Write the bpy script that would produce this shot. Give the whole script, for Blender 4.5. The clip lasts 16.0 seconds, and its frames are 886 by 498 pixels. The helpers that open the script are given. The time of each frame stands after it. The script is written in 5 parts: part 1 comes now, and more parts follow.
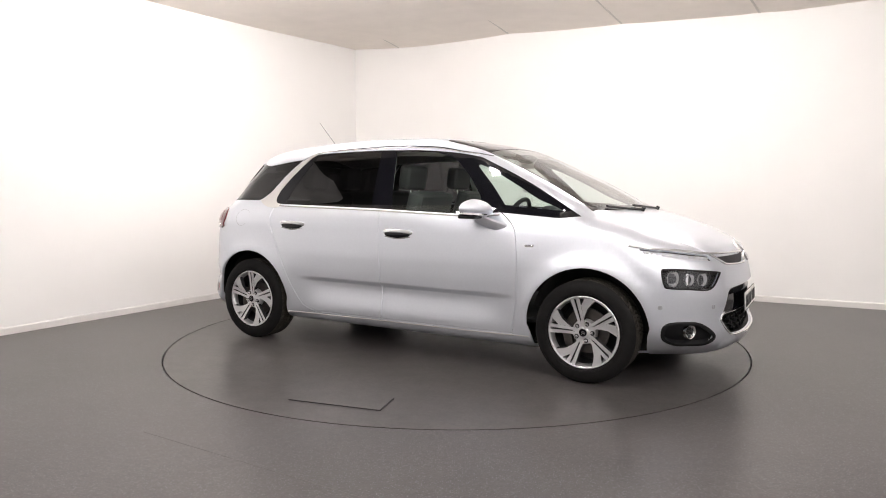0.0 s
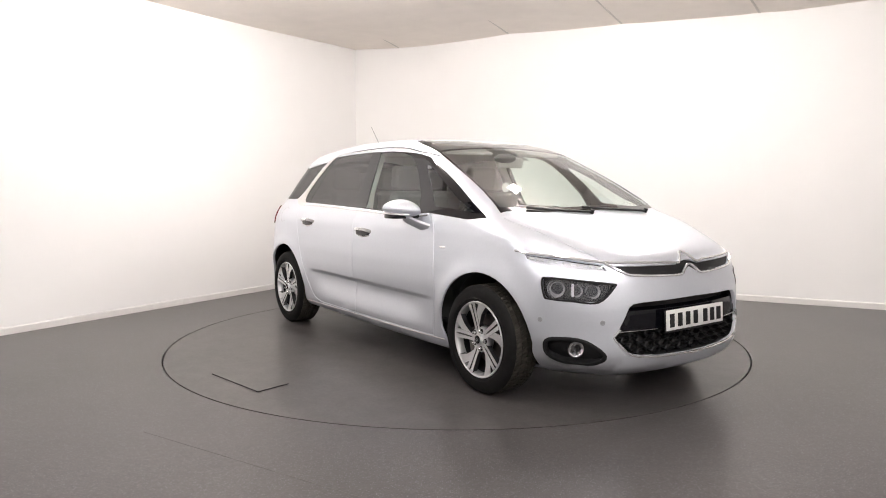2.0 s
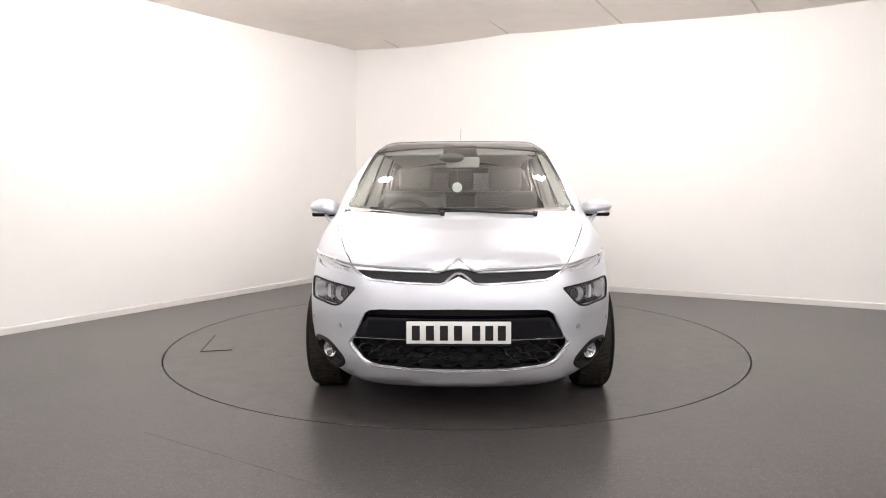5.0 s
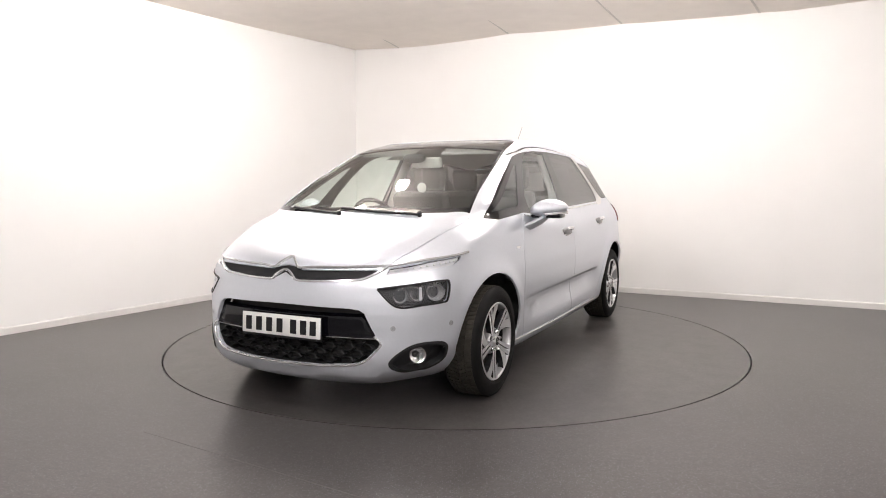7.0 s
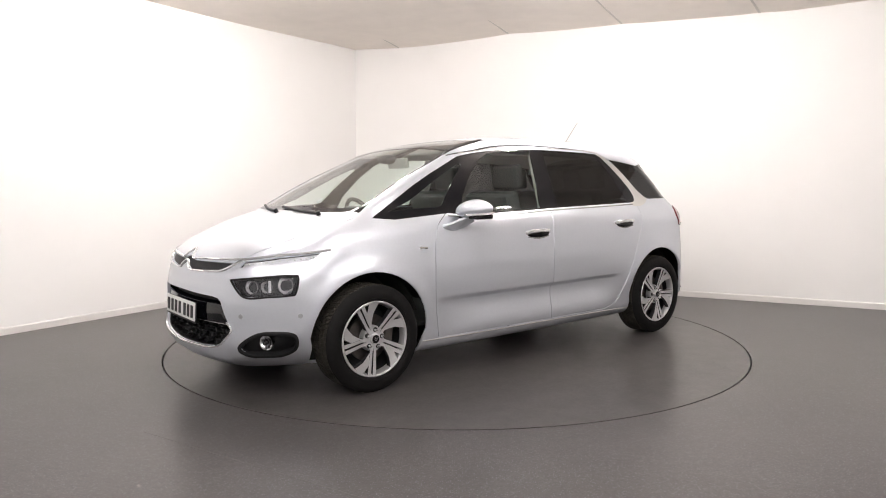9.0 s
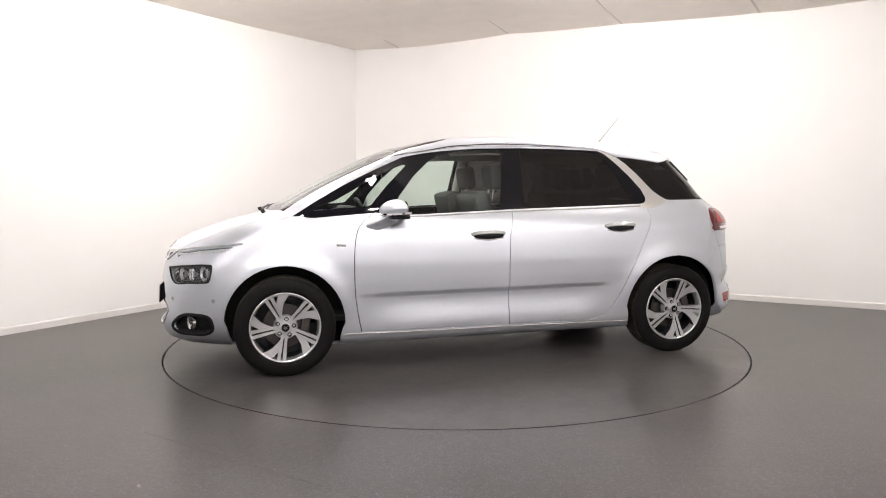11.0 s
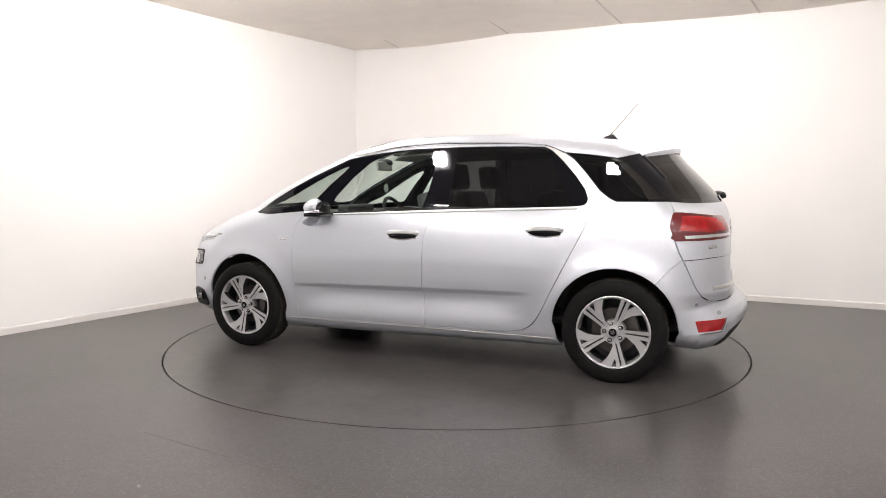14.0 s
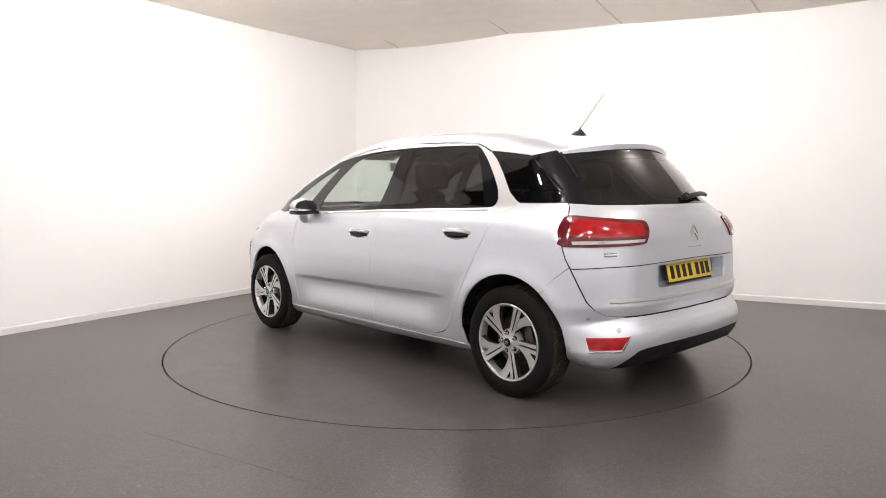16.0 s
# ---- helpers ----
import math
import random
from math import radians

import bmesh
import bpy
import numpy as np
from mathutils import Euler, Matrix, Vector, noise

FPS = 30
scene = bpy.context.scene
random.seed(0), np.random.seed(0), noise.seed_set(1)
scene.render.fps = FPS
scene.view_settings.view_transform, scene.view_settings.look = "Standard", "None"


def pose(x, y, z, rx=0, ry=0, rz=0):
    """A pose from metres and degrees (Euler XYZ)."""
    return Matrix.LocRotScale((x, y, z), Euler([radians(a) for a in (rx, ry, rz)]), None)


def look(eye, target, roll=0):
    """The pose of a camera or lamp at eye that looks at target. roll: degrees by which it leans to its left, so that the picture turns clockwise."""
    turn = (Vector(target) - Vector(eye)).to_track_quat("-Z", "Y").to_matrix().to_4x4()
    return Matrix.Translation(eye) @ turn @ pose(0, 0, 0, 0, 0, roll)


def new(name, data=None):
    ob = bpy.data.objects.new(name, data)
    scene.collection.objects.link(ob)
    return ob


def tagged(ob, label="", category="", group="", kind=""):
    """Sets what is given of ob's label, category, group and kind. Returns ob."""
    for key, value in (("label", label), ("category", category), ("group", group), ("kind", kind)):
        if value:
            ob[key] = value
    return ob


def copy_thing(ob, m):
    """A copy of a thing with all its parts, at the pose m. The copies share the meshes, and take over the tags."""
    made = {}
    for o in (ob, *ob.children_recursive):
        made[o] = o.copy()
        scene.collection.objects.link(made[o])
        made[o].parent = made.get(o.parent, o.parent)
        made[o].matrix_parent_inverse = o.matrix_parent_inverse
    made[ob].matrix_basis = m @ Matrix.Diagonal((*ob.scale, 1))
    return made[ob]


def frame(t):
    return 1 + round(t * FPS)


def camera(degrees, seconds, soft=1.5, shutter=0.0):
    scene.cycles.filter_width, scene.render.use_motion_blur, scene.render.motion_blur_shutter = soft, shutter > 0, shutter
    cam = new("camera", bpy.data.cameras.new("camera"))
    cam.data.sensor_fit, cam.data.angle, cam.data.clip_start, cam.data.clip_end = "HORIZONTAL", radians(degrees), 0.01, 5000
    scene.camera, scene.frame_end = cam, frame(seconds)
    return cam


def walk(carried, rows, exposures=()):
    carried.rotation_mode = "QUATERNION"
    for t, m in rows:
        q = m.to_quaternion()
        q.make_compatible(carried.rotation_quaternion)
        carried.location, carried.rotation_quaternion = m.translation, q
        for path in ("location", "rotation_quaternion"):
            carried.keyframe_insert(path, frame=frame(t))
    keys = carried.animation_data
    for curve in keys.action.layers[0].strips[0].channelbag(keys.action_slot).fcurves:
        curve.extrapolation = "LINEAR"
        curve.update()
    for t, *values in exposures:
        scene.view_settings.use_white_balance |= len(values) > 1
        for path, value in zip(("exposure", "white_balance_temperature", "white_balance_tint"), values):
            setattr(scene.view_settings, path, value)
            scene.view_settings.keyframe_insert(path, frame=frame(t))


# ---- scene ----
# ---- camera: stands still, the turntable turns ----
EYE = (0.0, -5.5843, 1.1959)
cam = camera(65.535, 16.0, soft=1.0)
STAND = look(EYE, (EYE[0] - 0.016829, EYE[1] + 0.99622, EYE[2] - 0.085221), -0.178)
walk(cam, [(0.0, STAND), (16.0, STAND)])

# turn of the turntable in degrees by seconds
TURN = [(0.0, -29.21), (1.0, -41.4), (2.0, -53.7), (3.0, -66.1), (4.0, -78.5), (5.25, -94.0), (6.5, -109.5),
        (7.0, -115.8), (8.0, -128.2), (9.0, -140.6), (10.25, -155.85), (11.5, -171.1), (12.2, -179.6), (13.0, -189.2),
        (14.0, -201.3), (15.0, -213.4), (16.0, -225.7)]
AXIS = (0.0201, -0.0472)     # the turntable's axis in the car's own plan


def car_pose(a):
    return pose(0, 0, 0, 0, 0, a) @ pose(-AXIS[0], -AXIS[1], 0)


# ---- world and light ----
world = bpy.data.worlds.new("studio_world")
scene.world = world
world.use_nodes = True
world.node_tree.nodes["Background"].inputs[0].default_value = (0.9, 0.93, 1.0, 1)
world.node_tree.nodes["Background"].inputs[1].default_value = 0.02
scene.view_settings.exposure = 0.0


# ---- materials ----
def nodes_of(name):
    m = bpy.data.materials.new(name)
    m.use_nodes = True
    t = m.node_tree
    return m, t, t.nodes["Principled BSDF"]


def mat(name, col, rough=0.5, metal=0.0, coat=0.0, spec=0.5, var=0.06, scale=40.0, bump=0.0, bscale=300.0, emit=0.0, coat_rough=0.03):
    """Principled surface with colour variation at two scales and fine relief."""
    m, t, b = nodes_of(name)
    b.inputs["Roughness"].default_value = rough
    b.inputs["Metallic"].default_value = metal
    b.inputs["Coat Weight"].default_value = coat
    b.inputs["Coat Roughness"].default_value = coat_rough
    b.inputs["Specular IOR Level"].default_value = spec
    co = t.nodes.new("ShaderNodeTexCoord")
    if var > 0:
        n1 = t.nodes.new("ShaderNodeTexNoise")
        n1.inputs["Scale"].default_value = scale
        n1.inputs["Detail"].default_value = 4
        n2 = t.nodes.new("ShaderNodeTexNoise")
        n2.inputs["Scale"].default_value = scale * 0.07
        n2.inputs["Detail"].default_value = 3
        t.links.new(co.outputs["Object"], n1.inputs["Vector"])
        t.links.new(co.outputs["Object"], n2.inputs["Vector"])
        add = t.nodes.new("ShaderNodeMath")
        add.operation = "ADD"
        t.links.new(n1.outputs["Fac"], add.inputs[0])
        t.links.new(n2.outputs["Fac"], add.inputs[1])
        mr = t.nodes.new("ShaderNodeMapRange")
        mr.inputs["From Min"].default_value, mr.inputs["From Max"].default_value = 0.5, 1.5
        t.links.new(add.outputs[0], mr.inputs["Value"])
        mx = t.nodes.new("ShaderNodeMix")
        mx.data_type = "RGBA"
        mx.inputs[6].default_value = (*[max(0, c * (1 - var)) for c in col], 1)
        mx.inputs[7].default_value = (*[min(1, c * (1 + var)) for c in col], 1)
        t.links.new(mr.outputs[0], mx.inputs[0])
        t.links.new(mx.outputs[2], b.inputs["Base Color"])
    else:
        b.inputs["Base Color"].default_value = (*col, 1)
    if bump > 0:
        n3 = t.nodes.new("ShaderNodeTexNoise")
        n3.inputs["Scale"].default_value = bscale
        n3.inputs["Detail"].default_value = 2
        t.links.new(co.outputs["Object"], n3.inputs["Vector"])
        bp = t.nodes.new("ShaderNodeBump")
        bp.inputs["Strength"].default_value = bump
        bp.inputs["Distance"].default_value = 0.002
        t.links.new(n3.outputs["Fac"], bp.inputs["Height"])
        t.links.new(bp.outputs[0], b.inputs["Normal"])
    if emit > 0:
        b.inputs["Emission Color"].default_value = (*col, 1)
        b.inputs["Emission Strength"].default_value = emit
    return m


def glass_mat(name, tint, rough=0.0, base=0.06):
    """Thin tinted pane: see-through, with the gloss of glass on its face."""
    m, t, b = nodes_of(name)
    t.nodes.remove(b)
    out = t.nodes["Material Output"]
    tr = t.nodes.new("ShaderNodeBsdfTransparent")
    tr.inputs[0].default_value = (*tint, 1)
    gl = t.nodes.new("ShaderNodeBsdfGlossy")
    gl.inputs["Roughness"].default_value = rough
    gl.inputs[0].default_value = (1, 1, 1, 1)
    # reflectance of a thin pane, alike from both sides
    lw = t.nodes.new("ShaderNodeLayerWeight")
    lw.inputs[0].default_value = 0.5
    pw = t.nodes.new("ShaderNodeMath")
    pw.operation = "POWER"
    pw.inputs[1].default_value = 5.0
    t.links.new(lw.outputs["Facing"], pw.inputs[0])
    fr = t.nodes.new("ShaderNodeMath")
    fr.operation = "MULTIPLY_ADD"
    fr.inputs[1].default_value, fr.inputs[2].default_value = 1.0 - base, base
    t.links.new(pw.outputs[0], fr.inputs[0])
    mx = t.nodes.new("ShaderNodeMixShader")
    t.links.new(fr.outputs[0], mx.inputs[0])
    t.links.new(tr.outputs[0], mx.inputs[1])
    t.links.new(gl.outputs[0], mx.inputs[2])
    t.links.new(mx.outputs[0], out.inputs["Surface"])
    return m


def emit_mat(name, col, strength):
    m, t, b = nodes_of(name)
    b.inputs["Base Color"].default_value = (*col, 1)
    b.inputs["Emission Color"].default_value = (*col, 1)
    b.inputs["Emission Strength"].default_value = strength
    return m


def floor_mat(name, speck=True):
    """Dark speckled vinyl, worn and dusty in patches, glossy enough to mirror softly."""
    m, t, b = nodes_of(name)
    b.inputs["Specular IOR Level"].default_value = 0.21
    co = t.nodes.new("ShaderNodeTexCoord")
    n1 = t.nodes.new("ShaderNodeTexNoise")
    n1.inputs["Scale"].default_value, n1.inputs["Detail"].default_value = 1.1, 3
    n1.inputs["Roughness"].default_value = 0.6
    t.links.new(co.outputs["Object"], n1.inputs["Vector"])
    r1 = t.nodes.new("ShaderNodeValToRGB")
    r1.color_ramp.elements[0].position, r1.color_ramp.elements[0].color = 0.0, (0.052, 0.048, 0.0465, 1)
    r1.color_ramp.elements[1].position, r1.color_ramp.elements[1].color = 1.0, (0.084, 0.077, 0.074, 1)
    t.links.new(n1.outputs["Fac"], r1.inputs[0])
    vo = t.nodes.new("ShaderNodeTexVoronoi")
    vo.inputs["Scale"].default_value = 120
    t.links.new(co.outputs["Object"], vo.inputs["Vector"])
    r2 = t.nodes.new("ShaderNodeValToRGB")
    r2.color_ramp.elements[0].position, r2.color_ramp.elements[0].color = 0.20, (1, 1, 1, 1)
    r2.color_ramp.elements[1].position, r2.color_ramp.elements[1].color = 0.38, (0, 0, 0, 1)
    t.links.new(vo.outputs["Distance"], r2.inputs[0])
    sep = t.nodes.new("ShaderNodeSeparateColor")
    t.links.new(vo.outputs["Color"], sep.inputs[0])
    keep = t.nodes.new("ShaderNodeMath")
    keep.operation = "GREATER_THAN"
    keep.inputs[1].default_value = 0.60 if speck else 0.74
    t.links.new(sep.outputs[0], keep.inputs[0])
    mul = t.nodes.new("ShaderNodeMath")
    mul.operation = "MULTIPLY"
    t.links.new(r2.outputs[0], mul.inputs[0])
    t.links.new(keep.outputs[0], mul.inputs[1])
    amt = t.nodes.new("ShaderNodeMath")
    amt.operation = "MULTIPLY"
    amt.inputs[1].default_value = 0.55 if speck else 0.14
    t.links.new(mul.outputs[0], amt.inputs[0])
    mx = t.nodes.new("ShaderNodeMix")
    mx.data_type = "RGBA"
    mx.inputs[7].default_value = (0.22, 0.23, 0.26, 1)
    t.links.new(amt.outputs[0], mx.inputs[0])
    # fine mottling, and scuffed dark stains
    tone = None
    for sc, de, lo, hi, k0, k1 in ((120.0, 3.0, 0.25, 0.75, 0.66 if speck else 0.82, 1.34 if speck else 1.18), (38.0, 4.0, 0.2, 0.8, 0.80, 1.20), (7.0, 5.0, 0.30, 0.80, 1.06 if speck else 1.16, 0.92 if speck else 0.74), (0.45, 2.0, 0.1, 0.9, 0.92, 1.08)):
        nz = t.nodes.new("ShaderNodeTexNoise")
        nz.inputs["Scale"].default_value, nz.inputs["Detail"].default_value = sc, de
        nz.inputs["Roughness"].default_value = 0.68
        t.links.new(co.outputs["Object"], nz.inputs["Vector"])
        mz = t.nodes.new("ShaderNodeMapRange")
        mz.interpolation_type = "SMOOTHSTEP"
        for key, val in (("From Min", lo), ("From Max", hi), ("To Min", k0), ("To Max", k1)):
            mz.inputs[key].default_value = val
        t.links.new(nz.outputs["Fac"], mz.inputs["Value"])
        if tone is None:
            tone = mz.outputs[0]
        else:
            mm = t.nodes.new("ShaderNodeMath")
            mm.operation = "MULTIPLY"
            t.links.new(tone, mm.inputs[0])
            t.links.new(mz.outputs[0], mm.inputs[1])
            tone = mm.outputs[0]
    vm = t.nodes.new("ShaderNodeVectorMath")
    vm.operation = "SCALE"
    t.links.new(r1.outputs[0], vm.inputs[0])
    t.links.new(tone, vm.inputs["Scale"])
    t.links.new(vm.outputs[0], mx.inputs[6])
    t.links.new(mx.outputs[2], b.inputs["Base Color"])
    b.inputs["Roughness"].default_value = 0.28
    return m


M_WALL = mat("white_wall_paint", (0.87, 0.86, 0.845), 0.75, var=0.02, scale=3, bump=0.05, bscale=250)
M_DARKWALL = mat("charcoal_wall_paint", (0.085, 0.083, 0.082), 0.85, var=0.08, scale=3, bump=0.05, bscale=250)
# for walls out of view: pale so that they bounce light onto car and floor
M_GREYWALL = mat("pale_grey_bounce_wall", (0.60, 0.595, 0.59), 0.85, var=0.06, scale=3, bump=0.05, bscale=250)
M_SKIRT = mat("white_skirting_paint", (0.74, 0.72, 0.70), 0.45, var=0.05, scale=12)
M_CLOTH = mat("cream_ceiling_cloth", (0.88, 0.82, 0.76), 0.9, var=0.06, scale=5, bump=0.1, bscale=400)
M_SEAM = mat("ceiling_cloth_seam", (0.64, 0.60, 0.56), 0.9, var=0.1)
M_FLOOR = floor_mat("dark_speckled_vinyl")
M_DISC = floor_mat("turntable_vinyl", False)
M_GAP = mat("black_gap", (0.012, 0.011, 0.011), 0.7, var=0.2)
M_LAMP = emit_mat("light_panel_glow", (1.0, 0.938, 0.915), 218.0)
M_LAMPFRAME = mat("light_panel_frame", (0.7, 0.7, 0.7), 0.4, var=0.03)
M_PAINT = mat("silver_car_paint", (0.67, 0.695, 0.75), 0.36, 0.62, 0.30, var=0.03, scale=900, coat_rough=0.05)
M_BLACK = mat("satin_black_plastic", (0.010, 0.010, 0.011), 0.5, spec=0.3, var=0.15, scale=60, bump=0.1, bscale=900)
M_GLOSS = mat("gloss_black_trim", (0.004, 0.004, 0.006), 0.05, coat=0.1, spec=0.35, var=0.1)
M_CHROME = mat("chrome", (0.86, 0.86, 0.87), 0.09, 1.0, var=0.02)
M_RUBBER = mat("tyre_rubber", (0.0085, 0.008, 0.008), 0.62, spec=0.12, var=0.3, scale=30, bump=0.15, bscale=500)
M_TREAD = mat("dusty_tread_rubber", (0.040, 0.036, 0.030), 0.85, spec=0.2, var=0.4, scale=25)
M_ALLOY = mat("machined_alloy", (0.70, 0.70, 0.71), 0.32, 0.80, var=0.05, scale=80)
M_RIMDARK = mat("dark_grey_rim_paint", (0.022, 0.022, 0.024), 0.35, 0.3, 0.2, var=0.1)
M_BRAKE = mat("brake_iron", (0.10, 0.09, 0.085), 0.4, 0.8, var=0.2)
M_GLASS = glass_mat("clear_glass", (0.80, 0.88, 0.84))
M_WIND = glass_mat("windscreen_glass", (0.86, 0.92, 0.89), base=0.10)
M_DARKGLASS = glass_mat("privacy_glass", (0.06, 0.056, 0.06))
M_ROOFGLASS = glass_mat("roof_glass", (0.30, 0.31, 0.31))
M_LENS = glass_mat("clear_lens", (0.93, 0.94, 0.96))
M_RED = mat("red_lamp_plastic", (0.32, 0.008, 0.010), 0.12, coat=0.3, var=0.55, scale=22)
M_DEEPRED = mat("dark_red_lamp_plastic", (0.11, 0.004, 0.007), 0.1, coat=0.7, var=0.05)
M_SEAT = mat("dark_seat_cloth", (0.075, 0.072, 0.075), 0.85, var=0.15, scale=60, bump=0.2, bscale=700)
M_SEATGREY = mat("grey_seat_leather", (0.07, 0.07, 0.072), 0.5, var=0.08, scale=20)
M_DASH = mat("charcoal_dashboard", (0.045, 0.046, 0.05), 0.6, var=0.1, scale=60, bump=0.15, bscale=600)
M_LINER = mat("pale_grey_headliner", (0.55, 0.54, 0.52), 0.9, var=0.04)
M_CARPET = mat("black_carpet", (0.02, 0.02, 0.02), 0.95, var=0.2)
M_PLATEW = mat("white_plate", (0.78, 0.78, 0.76), 0.35, coat=0.2, var=0.03)
M_PLATEY = mat("yellow_plate", (0.80, 0.58, 0.03), 0.35, coat=0.2, var=0.03)
M_LAMPIN = mat("silvered_lamp_inside", (0.78, 0.78, 0.80), 0.28, 0.35, var=0.06, scale=90)
M_LAMPDARK = mat("dark_lamp_housing", (0.045, 0.047, 0.052), 0.25, 0.2, var=0.1, scale=60)
M_BRIGHT = mat("bright_chrome", (0.85, 0.85, 0.86), 0.14, 0.72, var=0.02)
M_WELD = mat("vinyl_weld", (0.11, 0.105, 0.10), 0.6, var=0.2)
M_SILVER = mat("satin_silver_trim", (0.66, 0.65, 0.635), 0.32, 0.75, var=0.03)
M_SENSOR = mat("sensor_ring", (0.42, 0.43, 0.46), 0.35, 0.5, var=0.02)


def mesh_ob(name, bm, material, smooth=True):
    me = bpy.data.meshes.new(name)
    bm.to_mesh(me)
    bm.free()
    for m in (material if isinstance(material, (list, tuple)) else [material]):
        me.materials.append(m)
    if smooth:
        me.shade_smooth()
        me.set_sharp_from_angle(angle=radians(35))
    return new(name, me)


def part(name, bm, material, parent, label="", smooth=True):
    ob = mesh_ob(name, bm, material, smooth)
    ob.parent = parent
    return tagged(ob, label)


def box(bm, size, m=Matrix.Identity(4), bevel=0.0, seg=2):
    b2 = bmesh.new()
    bmesh.ops.create_cube(b2, size=1.0, matrix=Matrix.Diagonal((*size, 1)))
    if bevel:
        bmesh.ops.bevel(b2, geom=b2.edges[:], offset=bevel, segments=seg, affect="EDGES", profile=0.5)
    b2.transform(m)
    join(bm, b2)
    return bm


def join(bm, b2):
    tmp = bpy.data.meshes.new("tmp")
    b2.to_mesh(tmp)
    b2.free()
    bm.from_mesh(tmp)
    bpy.data.meshes.remove(tmp)


def prism(bm, outline, lo, hi, m=Matrix.Identity(4)):
    """A solid from a plan outline [(x, y)], between two heights."""
    a = [bm.verts.new(m @ Vector((x, y, lo))) for x, y in outline]
    b = [bm.verts.new(m @ Vector((x, y, hi))) for x, y in outline]
    n = len(a)
    bm.faces.new(a[::-1])
    bm.faces.new(b)
    for i in range(n):
        bm.faces.new((a[i], a[(i + 1) % n], b[(i + 1) % n], b[i]))
    return bm


def lathe(bm, profile, n=48, m=Matrix.Identity(4), closed=False):
    """Turn a profile [(r, h)] round the z axis."""
    rings = []
    for r, h in profile:
        rings.append([bm.verts.new(m @ Vector((r * math.cos(2 * math.pi * k / n), r * math.sin(2 * math.pi * k / n), h))) for k in range(n)])
    pairs = list(zip(rings, rings[1:])) + ([(rings[-1], rings[0])] if closed else [])
    for a, b in pairs:
        for k in range(n):
            bm.faces.new((a[k], a[(k + 1) % n], b[(k + 1) % n], b[k]))
    return bm


def tube(bm, pts, r, n=8, r1=None):
    """A round bar along points."""
    pts = [Vector(p) for p in pts]
    rings = []
    for i, p in enumerate(pts):
        d = (pts[min(i + 1, len(pts) - 1)] - pts[max(i - 1, 0)]).normalized()
        s = d.orthogonal().normalized() if i == 0 else (s - d * s.dot(d)).normalized()
        u = d.cross(s)
        rr = r if r1 is None else r + (r1 - r) * i / (len(pts) - 1)
        rings.append([bm.verts.new(p + (s * math.cos(2 * math.pi * k / n) + u * math.sin(2 * math.pi * k / n)) * rr) for k in range(n)])
    for a, b in zip(rings, rings[1:]):
        for k in range(n):
            bm.faces.new((a[k], a[(k + 1) % n], b[(k + 1) % n], b[k]))
    bm.faces.new(rings[0][::-1])
    bm.faces.new(rings[-1])
    return bm


def ribbon(bm, p, up, w, h):
    """A bar of flat section w by h along points p, with its face towards up (one normal a point)."""
    rows = []
    for i in range(len(p)):
        t = Vector(p[min(i + 1, len(p) - 1)] - p[max(i - 1, 0)]).normalized()
        n = Vector(up[i])
        s = t.cross(n).normalized()
        o = Vector(p[i])
        rows.append([bm.verts.new(o + s * a * w / 2 + n * b * h) for a, b in ((-1, -0.5), (-1, 0.2), (-0.6, 0.5), (0.6, 0.5), (1, 0.2), (1, -0.5))])
    for a, b in zip(rows, rows[1:]):
        for k in range(6):
            bm.faces.new((a[k], a[(k + 1) % 6], b[(k + 1) % 6], b[k]))
    bm.faces.new(rows[0])
    bm.faces.new(rows[-1][::-1])
    bmesh.ops.recalc_face_normals(bm, faces=bm.faces[:])
    return bm


# ---- the room: a white studio with its far corner behind the turntable ----
CORNER = Vector((-1.38, 4.16, 0))
UL = Vector((-0.4998, -0.8661, 0))       # along the one wall, towards the camera
UR = Vector((0.8878, -0.4602, 0))
LEN_L, LEN_R, HIGH = 12.5, 11.0, 3.12


def plan(a, b, z=0.0):
    return CORNER + UL * a + UR * b + Vector((0, 0, z))


def slab(name, corners, z0, z1, material, label, kind="structure"):
    bm = bmesh.new()
    prism(bm, [(p.x, p.y) for p in corners], z0, z1)
    bmesh.ops.recalc_face_normals(bm, faces=bm.faces[:])
    return tagged(mesh_ob(name, bm, material, False), label, name.split("_")[0], kind=kind)


R_DISC = 2.235


